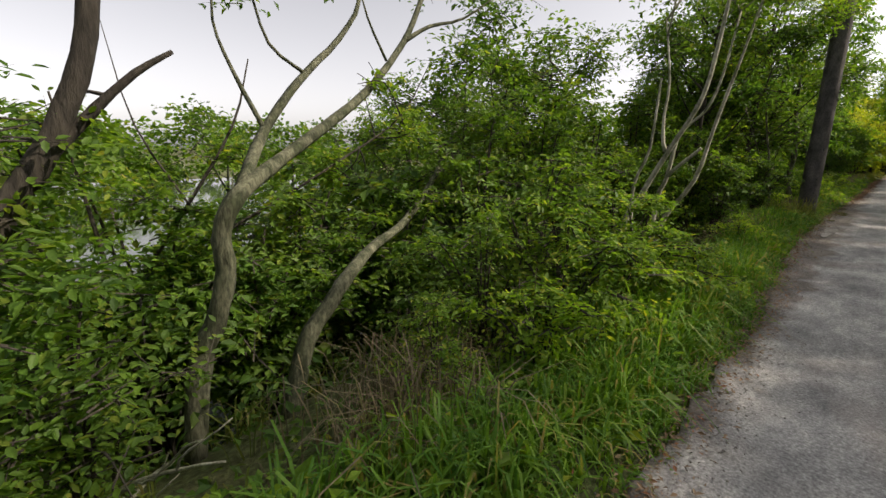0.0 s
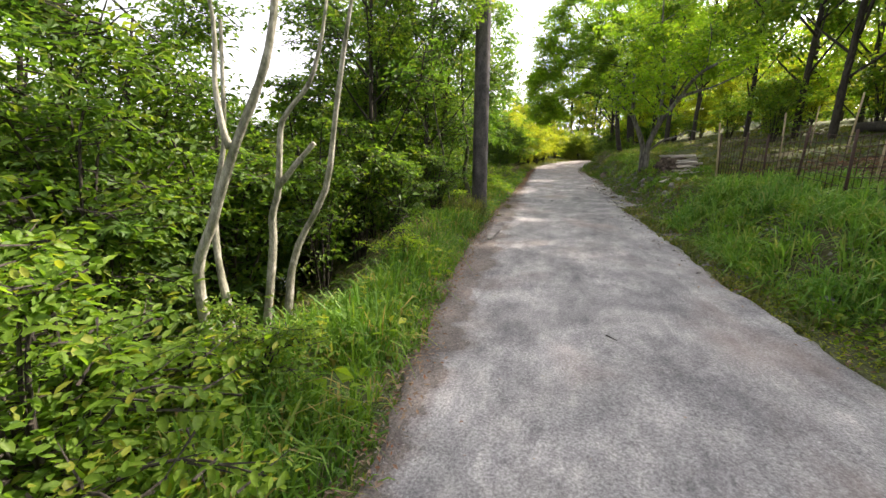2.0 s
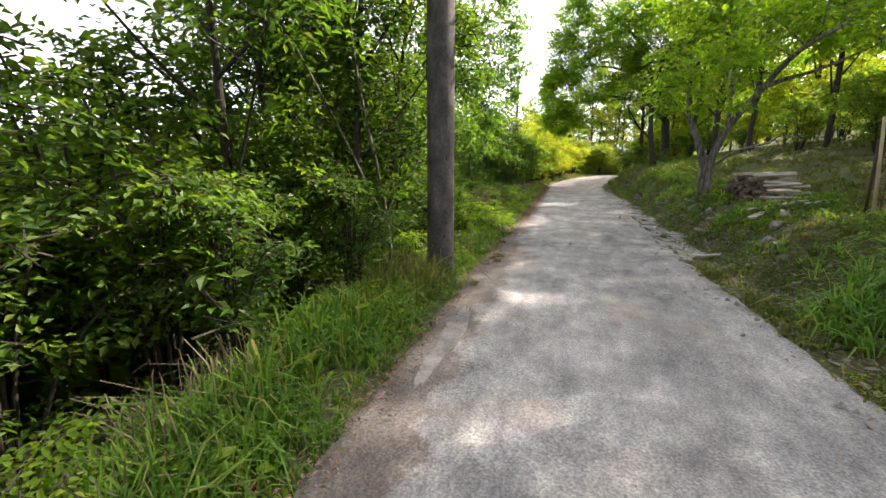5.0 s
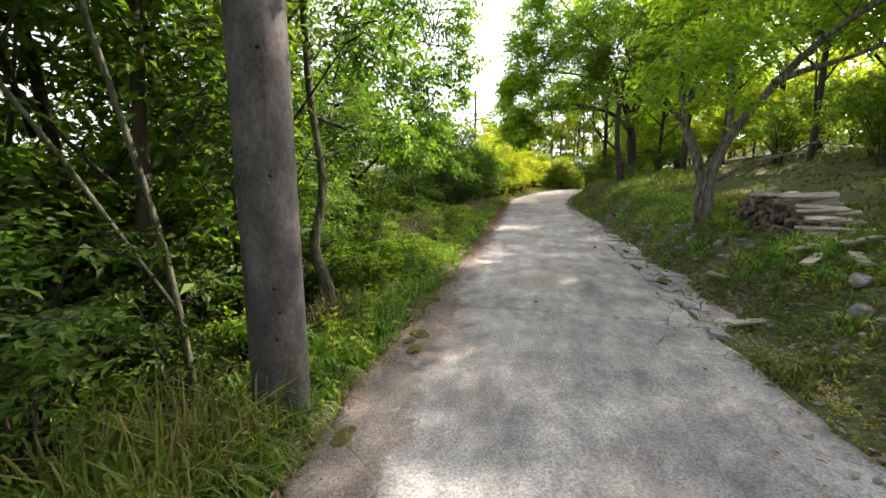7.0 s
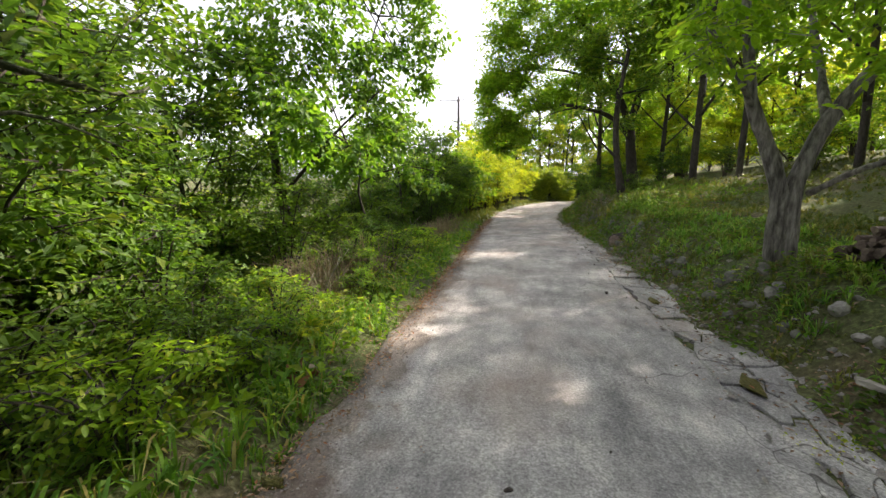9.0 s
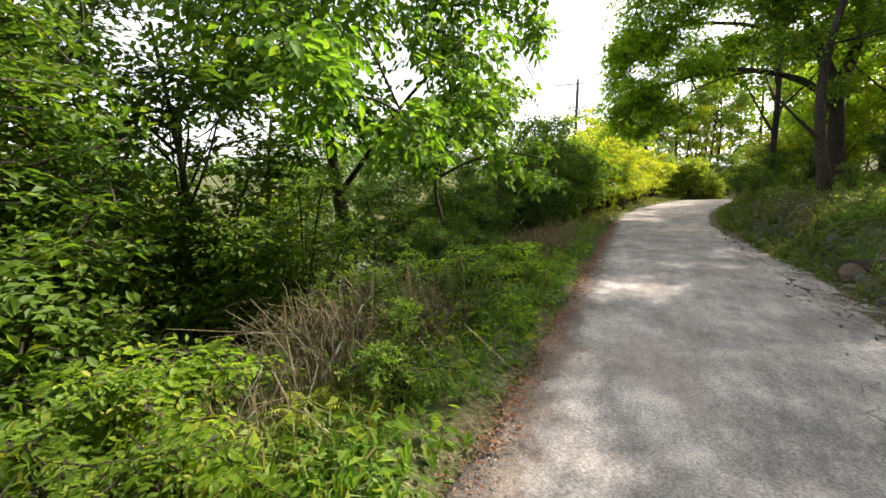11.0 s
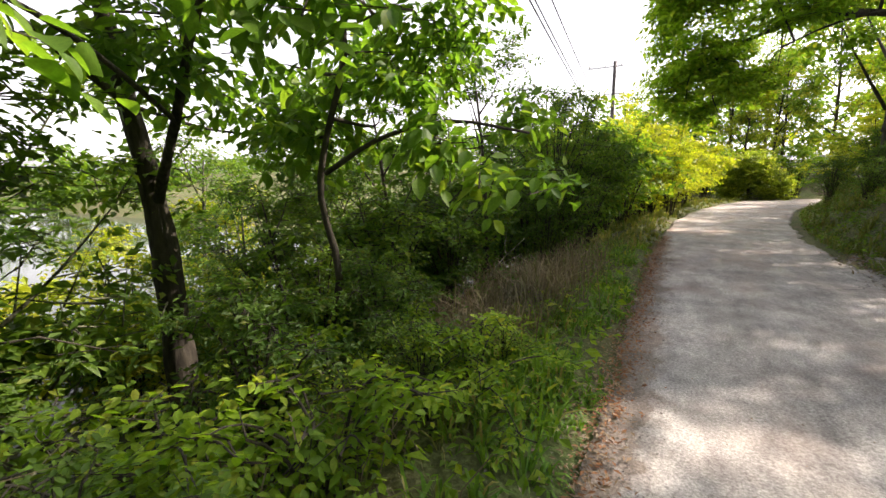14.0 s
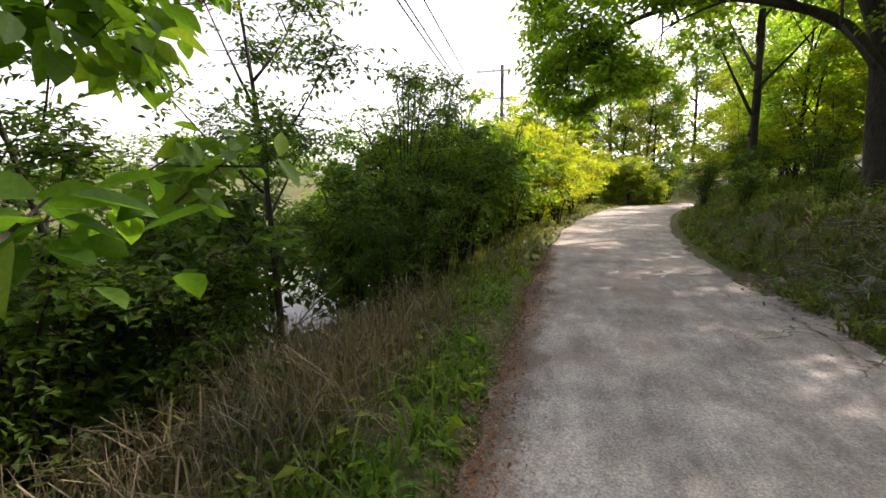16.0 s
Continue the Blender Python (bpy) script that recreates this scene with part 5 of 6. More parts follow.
grass("low green weeds along the lane", 105, 6000, 0.02, 0.6, 2, 14, 0.13, GRASS_DULL, "right", 0.009, 0.8, 0.0)
grass("short grass on the bank by the woodpile", 106, 24000, 0.55, 3.4, 13.0, 28, 0.12, GRASS_DULL, "right", 0.008, 0.8, -0.4)
grass("green tufts on the bank", 107, 9000, 0.8, 2.4, 12.0, 27, 0.16, GRASS_FRESH, "right", 0.008, 0.8, 0.1, 0.0, 14)
grass("dull grass on the wood edge bank", 108, 20000, 0.3, 4.5, 26, 46, 0.26, GRASS_DULL, "right", 0.012, 0.8, -0.35)
grass("short pasture grass in the fenced field", 109, 36000, 2.3, 9.5, 4, 30, 0.11, GRASS_DULL, "right", 0.012, 0.9, -0.6)
grass("rank grass down the pond slope", 110, 6000, 1.2, 4.5, -2, 34, 0.35, GRASS_DULL, "left", 0.008, 0.8, -0.1)


def ground_cover(label, seed, n, x0, x1, y0, y1, edge, lift, leaf, mat):
    r = np.random.default_rng(seed)
    x, y = clumped(r, n, x0, x1, y0, y1, edge, 1.1, -0.1)
    z = land(x, y) + r.uniform(0.02, 1, n) ** 2 * lift
    ax = unit(np.stack([r.normal(0, 1, n), r.normal(0, 1, n), r.normal(0, 0.3, n)], -1))
    nm = np.array([0, 0, 1.0]) + r.normal(0, 0.4, (n, 3))
    ob = new("ground_cover", leaves_mesh("ground_cover", np.stack([x, y, z], -1), ax, nm, leaf * r.uniform(0.6, 1.3, n), mat, 0.6))
    return tagged(ob, label, "undergrowth", kind="stuff")


ground_cover("creeping green weeds among the verge grass", 121, 8000, 0.2, 1.6, -1.5, 28, "left", 0.26, 0.06, LEAF_FRESH)
ground_cover("broad-leaved weeds in the verge", 125, 2600, 0.12, 1.1, -1.5, 26, "left", 0.2, 0.11, LEAF_BRIGHT)
ground_cover("small dark weeds and old leaves under the brambles", 126, 6000, 0.5, 1.7, 14, 28, "left", 0.16, 0.05, LEAF_MID)
ground_cover("dark brambles and ivy down the slope", 122, 22000, 1.3, 6.5, -4, 36, "left", 0.5, 0.09, LEAF_DARK)
ground_cover("fresh low weeds below the fence", 124, 9000, 0.2, 2.4, 2, 12.4, "right", 0.24, 0.065, LEAF_FRESH)
ground_cover("yellowish creeping weeds along the lane's edge", 128, 4500, 0.0, 0.45, 2, 16, "right", 0.06, 0.028, LEAF_SUNLIT_YELLOW)
ground_cover("low dark weeds on the wood edge bank", 127, 12000, 0.25, 4.0, 24, 42, "right", 0.3, 0.085, LEAF_MID)
ground_cover("leafy weeds on the right-hand bank", 123, 15000, 0.4, 2.2, 4, 28, "right", 0.16, 0.065, LEAF_MID)


RED_LEAF = leafy("red_leaf", (0.15, 0.07, 0.04), (0.34, 0.17, 0.09), (0.30, 0.24, 0.18), (1.2, 1.0, 0.8), 0.15, 0.85, gloss=0.8)


def litter(label, seed, n, spread, y0, y1, edge, shift, mat=LITTER, size=0.05):
    r = np.random.default_rng(seed)
    y = r.uniform(y0, y1, n)
    off = r.normal(0, spread, n) + shift
    x = left_edge(y) - off if edge == "left" else right_edge(y) + off
    on_lane = (x > left_edge(y)) & (x < right_edge(y))
    z = np.where(on_lane, 0.008, np.maximum(land(x, y), -0.0) + 0.015) + r.uniform(0, 0.012, n)
    z = np.where(~on_lane, land(x, y) + 0.03 + r.uniform(0, 0.02, n), z)
    ax = np.stack([r.normal(0, 1, n), r.normal(0, 1, n), r.normal(0, 0.15, n)], -1)
    nm = np.array([0, 0, 1.0]) + r.normal(0, 0.3, (n, 3))
    ob = new("leaf_litter", leaves_mesh("leaf_litter", np.stack([x, y, z], -1), ax, nm, size * r.uniform(0.4, 1.3, n), mat, 0.4, False, 0.25, -0.05))
    return tagged(ob, label, "leaf litter", kind="stuff")


litter("brown dead leaves along the lane's edge", 131, 8000, 0.09, -1, 30, "left", 0.0, size=0.04)
litter("dry leaves scattered under the bank", 132, 5200, 0.35, 6, 30, "right", 0.6, size=0.05)
litter("red-brown fallen leaves in drifts by the verge", 134, 3200, 0.07, 18, 31, "left", -0.04, mat=RED_LEAF, size=0.04)
litter("few dead leaves scattered on the lane", 133, 260, 0.5, 0, 30, "left", -0.5, size=0.022)


def gravel(label, seed, n, spread, y0, y1, edge, shift, size):
    """Small angular stones lying along an edge."""
    r = np.random.default_rng(seed)
    y = r.uniform(y0, y1, n)
    off = r.normal(0, spread, n) + shift
    x = left_edge(y) - off if edge == "left" else right_edge(y) + off
    on_lane = (x > left_edge(y) + 0.05) & (x < right_edge(y) - 0.05)
    z = np.where(on_lane, 0.003, land(x, y) + 0.01)
    s = (size * r.uniform(0.3, 1.2, n))[:, None, None]
    octa = np.array([[1, 0, 0], [0, 1, 0], [-1, 0, 0], [0, -1, 0], [0, 0, 0.7], [0, 0, -0.6]])
    v = np.stack([x, y, z], -1)[:, None] + s * (octa[None] + r.normal(0, 0.25, (n, 6, 3)))
    f = (np.arange(n) * 6)[:, None, None] + np.array([[0, 1, 4], [1, 2, 4], [2, 3, 4], [3, 0, 4], [1, 0, 5], [2, 1, 5], [3, 2, 5], [0, 3, 5]])
    return tagged(new("gravel", mesh_of("gravel", v.reshape(-1, 3), f.reshape(-1, 3), PATCH)), label, "gravel", kind="stuff")


gravel("loose grey grit on the lane's edge", 141, 9000, 0.13, -1, 30, "left", -0.06, 0.008)
gravel("broken stone chips below the bank", 142, 2600, 0.3, 8, 30, "right", 0.55, 0.03)
gravel("loose grit across the lane", 143, 1200, 0.9, 0, 28, "left", -1.5, 0.006)


def dry_tuft(x, y, n, tall, label, seed, spread=0.3, mat=STRAW):
    r = np.random.default_rng(seed)
    xs, ys = x + r.normal(0, spread, n), y + r.normal(0, spread, n)
    ob = new("dry_grass_tuft", blades_mesh("dry_grass_tuft", r, xs, ys, np.full(n, tall), mat, 0.0038, 0.75))
    return tagged(ob, label, "dry grass", "dry tufts on the bank")


for k, (x, y, n, tall, sp) in enumerate(((-1.75, 1.35, 420, 0.5, 0.26), (-2.1, 1.75, 420, 0.55, 0.25), (-1.45, 12.0, 60, 0.5, 0.14), (-1.75, 11.8, 80, 0.5, 0.2), (-2.0, 9.3, 200, 0.5, 0.25), (-1.6, 8.6, 120, 0.4, 0.2), (-2.5, 18.7, 420, 0.95, 0.28), (-1.95, 19.35, 220, 0.75, 0.22),
                                          (-2.25, 19.2, 380, 0.9, 0.25), (-2.0, 18.2, 150, 0.6, 0.2), (-2.2, 17.6, 160, 0.5, 0.2), (-2.15, 24.6, 520, 0.62, 0.35), (-1.9, 25.2, 480, 0.6, 0.3), (-2.6, 25.4, 480, 0.65, 0.35), (-2.5, 24.2, 420, 0.55, 0.35), (-1.75, 24.2, 320, 0.5, 0.25), (-1.8, 26.1, 320, 0.6, 0.3), (-1.95, 23.2, 260, 0.5, 0.25), (-2.9, 23.6, 300, 0.55, 0.3), (-1.75, 13.9, 160, 0.45, 0.18), (-2.0, 20.9, 200, 0.5, 0.25))):
    dry_tuft(x, y, n, tall, "tuft of pale dry grass stalks on the bank", 150 + k, sp)


def cane_stem(points, r0=0.006, mat=STRAW, label="long bare dry stem leaning out of the bank"):
    return tagged(new("dead_cane", tubes_mesh("dead_cane", [tube(curve_through(points, 5), r0, r0 * 0.4, 5)], mat)), label, "dead cane", "dead canes")


r = np.random.default_rng(171)
for x, y, h in ((-2.6, 18.6, 1.0), (-2.4, 18.9, 0.85), (-2.8, 18.9, 0.9), (-2.3, 19.1, 0.7), (-2.7, 18.3, 0.75), (-2.0, 19.2, 0.9), (-1.9, 18.0, 0.6), (-1.75, 2.6, 0.9), (-1.9, 3.3, 1.1), (-1.7, 3.6, 0.9), (-2.2, 1.9, 0.8), (-1.85, 2.9, 1.0), (-2.0, 9.0, 0.6), (-2.2, 8.4, 0.7), (-2.1, 7.6, 0.6), (-2.0, 17.9, 0.6), (-2.2, 24.5, 0.8)):
    d = np.array([r.normal(0, 0.35), r.normal(0, 0.35), 0])
    b = np.array([x, y, z_at(x, y) - 0.03])
    cane_stem([b, b + d * 0.3 * h + [0, 0, h * 0.55], b + d * h + [0, 0, h * 0.95]], 0.005)


def dead_branch(x, y, z, way, length, seed):
    """A fallen bare branch with side twigs."""
    g = np.random.default_rng(seed)
    main = grow(g, (x, y, z), way, length, 0.12, 0.0, 7)
    tubes = [tube(main, 0.018, 0.005, 5)]
    for k in (2, 3, 4, 5):
        tubes.append(tube(grow(g, main[k], np.array(way) + g.normal(0, 0.8, 3), length * 0.45, 0.15, 0.02, 5), 0.008, 0.003, 4))
    return tagged(new("dead_branch", tubes_mesh("dead_branch", tubes, BARK_PALE)), "bare grey dead branch tangled on the bank", "branch", "dead branches on the bank")


for k, (x, y, way, ln) in enumerate(((-2.7, 6.9, (0.8, 0.3, 0.15), 1.0), (-2.9, 7.6, (0.7, 0.6, 0.25), 1.2), (-2.6, 8.4, (0.5, 0.7, 0.3), 1.0), (-2.4, 12.9, (0.4, -0.6, 0.5), 1.3), (-2.3, 18.0, (0.5, 0.6, 0.4), 1.0), (-2.5, 17.4, (0.6, 0.2, 0.4), 0.9), (-3.0, 0.4, (0.5, -0.5, 0.2), 1.3), (-2.6, -0.2, (0.4, 0.3, 0.3), 1.1), (-3.3, 18.8, (0.4, -0.7, 0.25), 1.8), (-3.2, 25.4, (0.3, 0.4, 0.5), 1.4))):
    dead_branch(x, y, z_at(x, y) + 0.05, way, ln, 180 + k)


def brush_heap(x, y, seed):
    """A low heap of cut pale twigs with withered leaves."""
    g = np.random.default_rng(seed)
    tubes, at = [], []
    for _ in range(70):
        b = np.array([x + g.normal(0, 0.35), y + g.normal(0, 0.3), 0])
        b[2] = z_at(b[0], b[1]) + abs(g.normal(0.05, 0.12)) * max(0.2, 1 - np.hypot(b[0] - x, b[1] - y))
        line = grow(g, b, (g.normal(0, 1), g.normal(0, 1), g.normal(0.15, 0.25)), g.uniform(0.2, 0.6), 0.2, -0.03, 5)
        tubes.append(tube(line, 0.006, 0.002, 4))
        at += list(line[1:] + g.normal(0, 0.03, (5, 3)))
    top = thing("brush_heap", "heap of pale cut twigs with withered leaves", "brush heap")
    part("twigs", tubes_mesh("twigs", tubes, BARK_PALE), top)
    at = np.array(at)
    part("withered_leaves", leaves_mesh("withered_leaves", at, g.normal(0, 1, at.shape), g.normal(0, 0.5, at.shape) + [0, 0, 1], g.uniform(0.04, 0.09, len(at)), STRAW, 0.4, True), top)


brush_heap(2.95, 27.9, 401)
brush_heap(3.35, 28.8, 402)


def curled_leaves(x, y, seed):
    """A small drift of large curled dead leaves."""
    g = np.random.default_rng(seed)
    n = 16
    p = np.stack([x + g.normal(0, 0.07, n), y + g.normal(0, 0.09, n), np.full(n, z_at(x, y)) + g.uniform(0.03, 0.14, n)], -1)
    tagged(new("dead_leaf_clump", leaves_mesh("dead_leaf_clump", p, g.normal(0, 1, (n, 3)), g.normal(0, 1, (n, 3)), g.uniform(0.06, 0.12, n), RED_LEAF, 0.6, 2, 0.4, 0.3)), "clump of curled red-brown dead leaves in the verge", "dead leaves", kind="stuff")


curled_leaves(-1.18, 16.0, 411)


def fern(x, y, size, seed):
    """Arching fronds with paired leaflets."""
    g = np.random.default_rng(seed)
    at, ax, nm, ln, tubes = [], [], [], [], []
    b = np.array([x, y, z_at(x, y)])
    for k in range(7):
        a = k * 0.9 + g.uniform(0, 0.4)
        o = np.array([math.cos(a), math.sin(a), 0])
        line = curve_through([b, b + o * size * 0.35 + [0, 0, size * 0.6], b + o * size * 0.95 + [0, 0, size * 0.55]], 10)
        tubes.append(tube(line, 0.004, 0.0015, 4))
        s = np.cross(o, [0, 0, 1])
        for i, p in enumerate(line[4:]):
            for sg in (-1, 1):
                at.append(p)
                ax.append(s * sg + o * 0.35)
                nm.append([0, 0, 1])
                ln.append(size * 0.26 * (1 - i / (len(line) - 3)) + 0.01)
    top = thing("fern", "yellow-green fern in the verge grass", "fern")
    part("stalk", tubes_mesh("stalk", tubes, GRASS_DULL), top)
    part("frond", leaves_mesh("frond", np.array(at), np.array(ax), np.array(nm, float), np.array(ln), LEAF_SUNLIT_YELLOW, 0.3), top)
    return top


for x, y, s, k in ((-1.78, 17.75, 0.3, 1), (-1.5, 16.7, 0.26, 2), (-1.9, 16.3, 0.3, 3)):
    fern(x, y, s, 190 + k)


def weed(x, y, tall, seed, mat=LEAF_SUNLIT_YELLOW):
    g = np.random.default_rng(seed)
    b = np.array([x, y, z_at(x, y)])
    line = grow(g, b, (0.1, 0, 1), tall, 0.1, 0.2, 8)
    n = 34
    i = g.integers(2, 9, n)
    a = g.uniform(0, 6.28, n)
    ax = np.stack([np.cos(a), np.sin(a), np.full(n, 0.4)], -1)
    top = thing("weed", "upright weed with small yellow-green leaves", "weed", group="weeds on the verge")
    part("stem", tubes_mesh("stem", [tube(line, 0.004, 0.002, 5)], GRASS_DULL), top)
    part("foliage", leaves_mesh("foliage", line[i], ax, np.array([0, 0, 1.0]) + g.normal(0, 0.2, (n, 3)), g.uniform(0.03, 0.06, n), mat, 0.5, True), top)


for k, (x, y, h) in enumerate(((-1.2, 13.68, 0.6), (-1.12, 13.3, 0.45), (-1.3, 13.1, 0.5), (-1.45, 6.4, 0.4), (-1.7, 7.9, 0.4), (-1.5, 10.8, 0.5), (-1.3, 5.4, 0.35), (-1.7, 5.1, 0.4), (2.9, 15.0, 0.3), (2.75, 17.4, 0.4), (2.7, 18.2, 0.4))):
    weed(x, y, h, 200 + k, LEAF_SUNLIT_YELLOW if k != 1 else LEAF_FRESH)

# ---- stones, broken concrete and things on the lane ----
def stone_mesh(seed, flat=0.7):
    g = np.random.default_rng(seed)
    bm = bmesh.new()
    bmesh.ops.create_icosphere(bm, subdivisions=2, radius=1)
    off = Vector(g.uniform(0, 50, 3))
    for v in bm.verts:
        k = 1 + 0.38 * noise.noise(v.co * 1.1 + off) + 0.16 * noise.noise(v.co * 2.7 + off)
        v.co = Vector((v.co.x * k, v.co.y * k * 0.8, v.co.z * k * flat))
    me = bpy.data.meshes.new("rock")
    bm.to_mesh(me)
    bm.free()
    me.materials.append(ROCK)
    return me


STONES = [stone_mesh(k, 0.5 + 0.08 * k) for k in range(6)]
r = np.random.default_rng(211)
for k in range(95):
    y = r.uniform(13.2, 31)
    off = r.normal(0.85, 0.22)
    x = float(right_edge(y)) + max(0.55, off)
    s = r.uniform(0.03, 0.1) * (1.2 if 17 < y < 24 else 0.9)
    ob = new("rock", STONES[k % 6])
    ob.matrix_basis = Matrix.LocRotScale((x, y, z_at(x, y) + s * 0.12), Euler(r.uniform(-0.4, 0.4, 3) + [0, 0, r.uniform(0, 6)]), (s, s, s))
    tagged(ob, "rough grey stone half sunk in the bank", "rock", "stones along the bank")
for x, y, s in ((2.62, 9.55, 0.13), (2.5, 8.6, 0.08), (2.8, 7.6, 0.12), (3.1, 7.0, 0.16), (2.55, 10.6, 0.07), (2.6, 27.7, 0.12), (2.9, 27.9, 0.13), (2.75, 28.2, 0.1), (2.45, 14.6, 0.07), (2.95, 14.2, 0.1), (3.2, 14.6, 0.11)):
    ob = new("rock", STONES[int(x * 10) % 6])
    ob.matrix_basis = Matrix.LocRotScale((x, y, z_at(x, y) + s * 0.15), Euler((0.2, 0.1, x * 7)), (s, s, s))
    tagged(ob, "rough grey stone half sunk in the bank", "rock", "stones along the bank")


def broken_slab(pts, z, thick, tilt, mat=CONCRETE):
    """A flat broken piece of concrete from its outline."""
    bm = bmesh.new()
    c = sum((Vector(p) for p in pts), Vector((0, 0))) / len(pts)
    up = [bm.verts.new((p[0], p[1], z + tilt[0] * (p[0] - c.x) + tilt[1] * (p[1] - c.y))) for p in pts]
    lo = [bm.verts.new((v.co.x * 1.0, v.co.y, v.co.z - thick)) for v in up]
    bm.faces.new(up)
    bm.faces.new(lo[::-1])
    for i in range(len(pts)):
        j = (i + 1) % len(pts)
        bm.faces.new((up[j], up[i], lo[i], lo[j]))
    bmesh.ops.recalc_face_normals(bm, faces=bm.faces[:])
    bmesh.ops.bevel(bm, geom=[e for e in bm.edges if e.verts[0] in up and e.verts[1] in up], offset=0.006, segments=1, affect="EDGES")
    me = bpy.data.meshes.new("broken_slab")
    bm.to_mesh(me)
    bm.free()
    me.materials.append(mat)
    return me


r = np.random.default_rng(221)
rows_y = [14.6]
while rows_y[-1] < 28.5:
    rows_y.append(rows_y[-1] + r.uniform(0.22, 0.75))
lines = []
for y in rows_y:
    wide = r.uniform(0.5, 0.85) * (0.3 + 0.7 * float(smooth01(y, 14.6, 16.6))) * (1.0 if y < 25 else 0.6)
    lines.append([np.array([float(right_edge(y + dy) + edge_wobble(np.array([y + dy]), 4.0)[0]) + 0.015 + wide * f + (r.uniform(-0.07, 0.07) if f else 0), y + dy]) for f, dy in ((0, r.uniform(-0.08, 0.08)), (r.uniform(0.35, 0.62), r.uniform(-0.14, 0.14)), (1, r.uniform(-0.14, 0.14)))])


def jagged(a, b):
    """Two kinks along a crack, the same from either side."""
    g = np.random.default_rng(int((a[0] + b[0]) * 4000 + (a[1] + b[1]) * 900))
    n = np.array([a[1] - b[1], b[0] - a[0]])
    k = g.uniform(-0.16, 0.16, 2)
    if a[1] > b[1] or (a[1] == b[1] and a[0] > b[0]):
        return [b + (a - b) * 0.66 - n * k[1], b + (a - b) * 0.33 - n * k[0]]
    return [a + (b - a) * 0.33 + n * k[0], a + (b - a) * 0.66 + n * k[1]]


for lo, hi in zip(lines[:-1], lines[1:]):
    whole = r.uniform() < 0.3
    for c in ((0, 2),) if whole else ((0, 1), (1, 2)):
        if r.uniform() < (0.06 if c[0] == 0 else 0.18):
            continue
        ring = [lo[c[0]], lo[c[1]], hi[c[1]], hi[c[0]]]
        pts = []
        for i in range(4):
            pts += [ring[i]] + jagged(ring[i], ring[(i + 1) % 4])
        mid = sum(pts) / len(pts)
        gap = r.uniform(0.006, 0.02)
        pts = [tuple(p + (mid - p) * gap / max(0.05, np.linalg.norm(mid - p))) for p in pts]
        part("broken_slab", broken_slab(pts, -0.016 - r.uniform(0, 0.014) - 0.012 * c[0], 0.09, (r.uniform(-0.05, 0.01), r.uniform(-0.025, 0.025))), road)

# pale cement patch, moss cushions, stick and dark lumps on the lane
g = np.random.default_rng(225)
rim = [(-0.72 + (0.085 + 0.03 * g.uniform(-1, 1)) * math.cos(a), 10.65 + (0.8 + 0.12 * g.uniform(-1, 1)) * math.sin(a)) for a in np.linspace(0, 2 * np.pi, 26, endpoint=False)]
part("cement_patch", broken_slab(rim, 0.008, 0.03, (0, 0), PATCH), road, "pale worn cement patch")


def cushion(x, y, sx, sy, seed):
    g = np.random.default_rng(seed)
    bm = bmesh.new()
    bmesh.ops.create_icosphere(bm, subdivisions=3, radius=1)
    o = Vector(g.uniform(0, 40, 3))
    for v in bm.verts:
        k = 1 + 0.6 * noise.noise(v.co * 1.3 + o) + 0.35 * noise.noise(v.co * 4 + o)
        v.co = Vector((v.co.x * sx * k, v.co.y * sy * k, max(-0.02, v.co.z * 0.022 * k + 0.008 * noise.noise(v.co * 7))))
    me = bpy.data.meshes.new("moss_cushion")
    bm.to_mesh(me)
    bm.free()
    me.materials.append(MOSS)
    ob = tagged(new("moss_cushion", me), "brown-green moss cushion on the concrete edge", "moss", "moss on the lane")
    ob.location = (x, y, 0.0)


for k, (x, y, a, b) in enumerate(((-0.78, 13.92, 0.08, 0.09), (-0.74, 13.55, 0.06, 0.08), (-0.84, 13.74, 0.05, 0.06), (-0.83, 12.3, 0.05, 0.1), (-0.85, 15.0, 0.06, 0.03), (2.14, 16.6, 0.06, 0.16), (2.15, 18.9, 0.05, 0.14))):
    cushion(x, y, a, b, 230 + k)
g = np.random.default_rng(241)
tagged(new("stick", tubes_mesh("stick", [tube(grow(g, (0.66, 6.42, 0.02), (0.5, -0.7, 0), 0.12, 0.08, 0, 5), 0.006, 0.004, 6)], BARK_DARK)), "short dark stick lying on the lane", "stick")
for x, y, s in ((0.33, 15.14, 0.026), (1.62, 19.2, 0.035), (0.9, 15.55, 0.012)):
    ob = new("dirt_clod", STONES[2].copy())
    ob.data.materials[0] = BARK_DARK
    ob.matrix_basis = Matrix.LocRotScale((x, y, s * 0.4), Euler((0, 0, x)), (s, s * 0.8, s * 0.8))
    tagged(ob, "small dark clod of dirt on the lane", "clod", "clods on the lane")

# hollow dark log end by the lane
def hollow_log(x, y, z, way, length, rad):
    top = thing("log", "dark rotting log lying at the foot of the bank", "log")
    a = np.array([x, y, z])
    d = unit(np.array(way, float))
    g = np.random.default_rng(251)
    part("bark", tubes_mesh("bark", [tube(np.array([a + d * length * u for u in np.linspace(0, 1, 8)]), rad, rad * 0.9, 14, 0.06, g)], BARK_DARK), top)
    part("cut_end", tubes_mesh("cut_end", [tube(np.array([a - d * 0.012, a + d * 0.01]), rad * 0.86, rad * 0.9, 14, 0.04, g)], LOGWOOD), top, "dark brown sawn end")


hollow_log(2.68, 23.5, 0.15, (0.75, 0.65, 0.1), 1.1, 0.19)


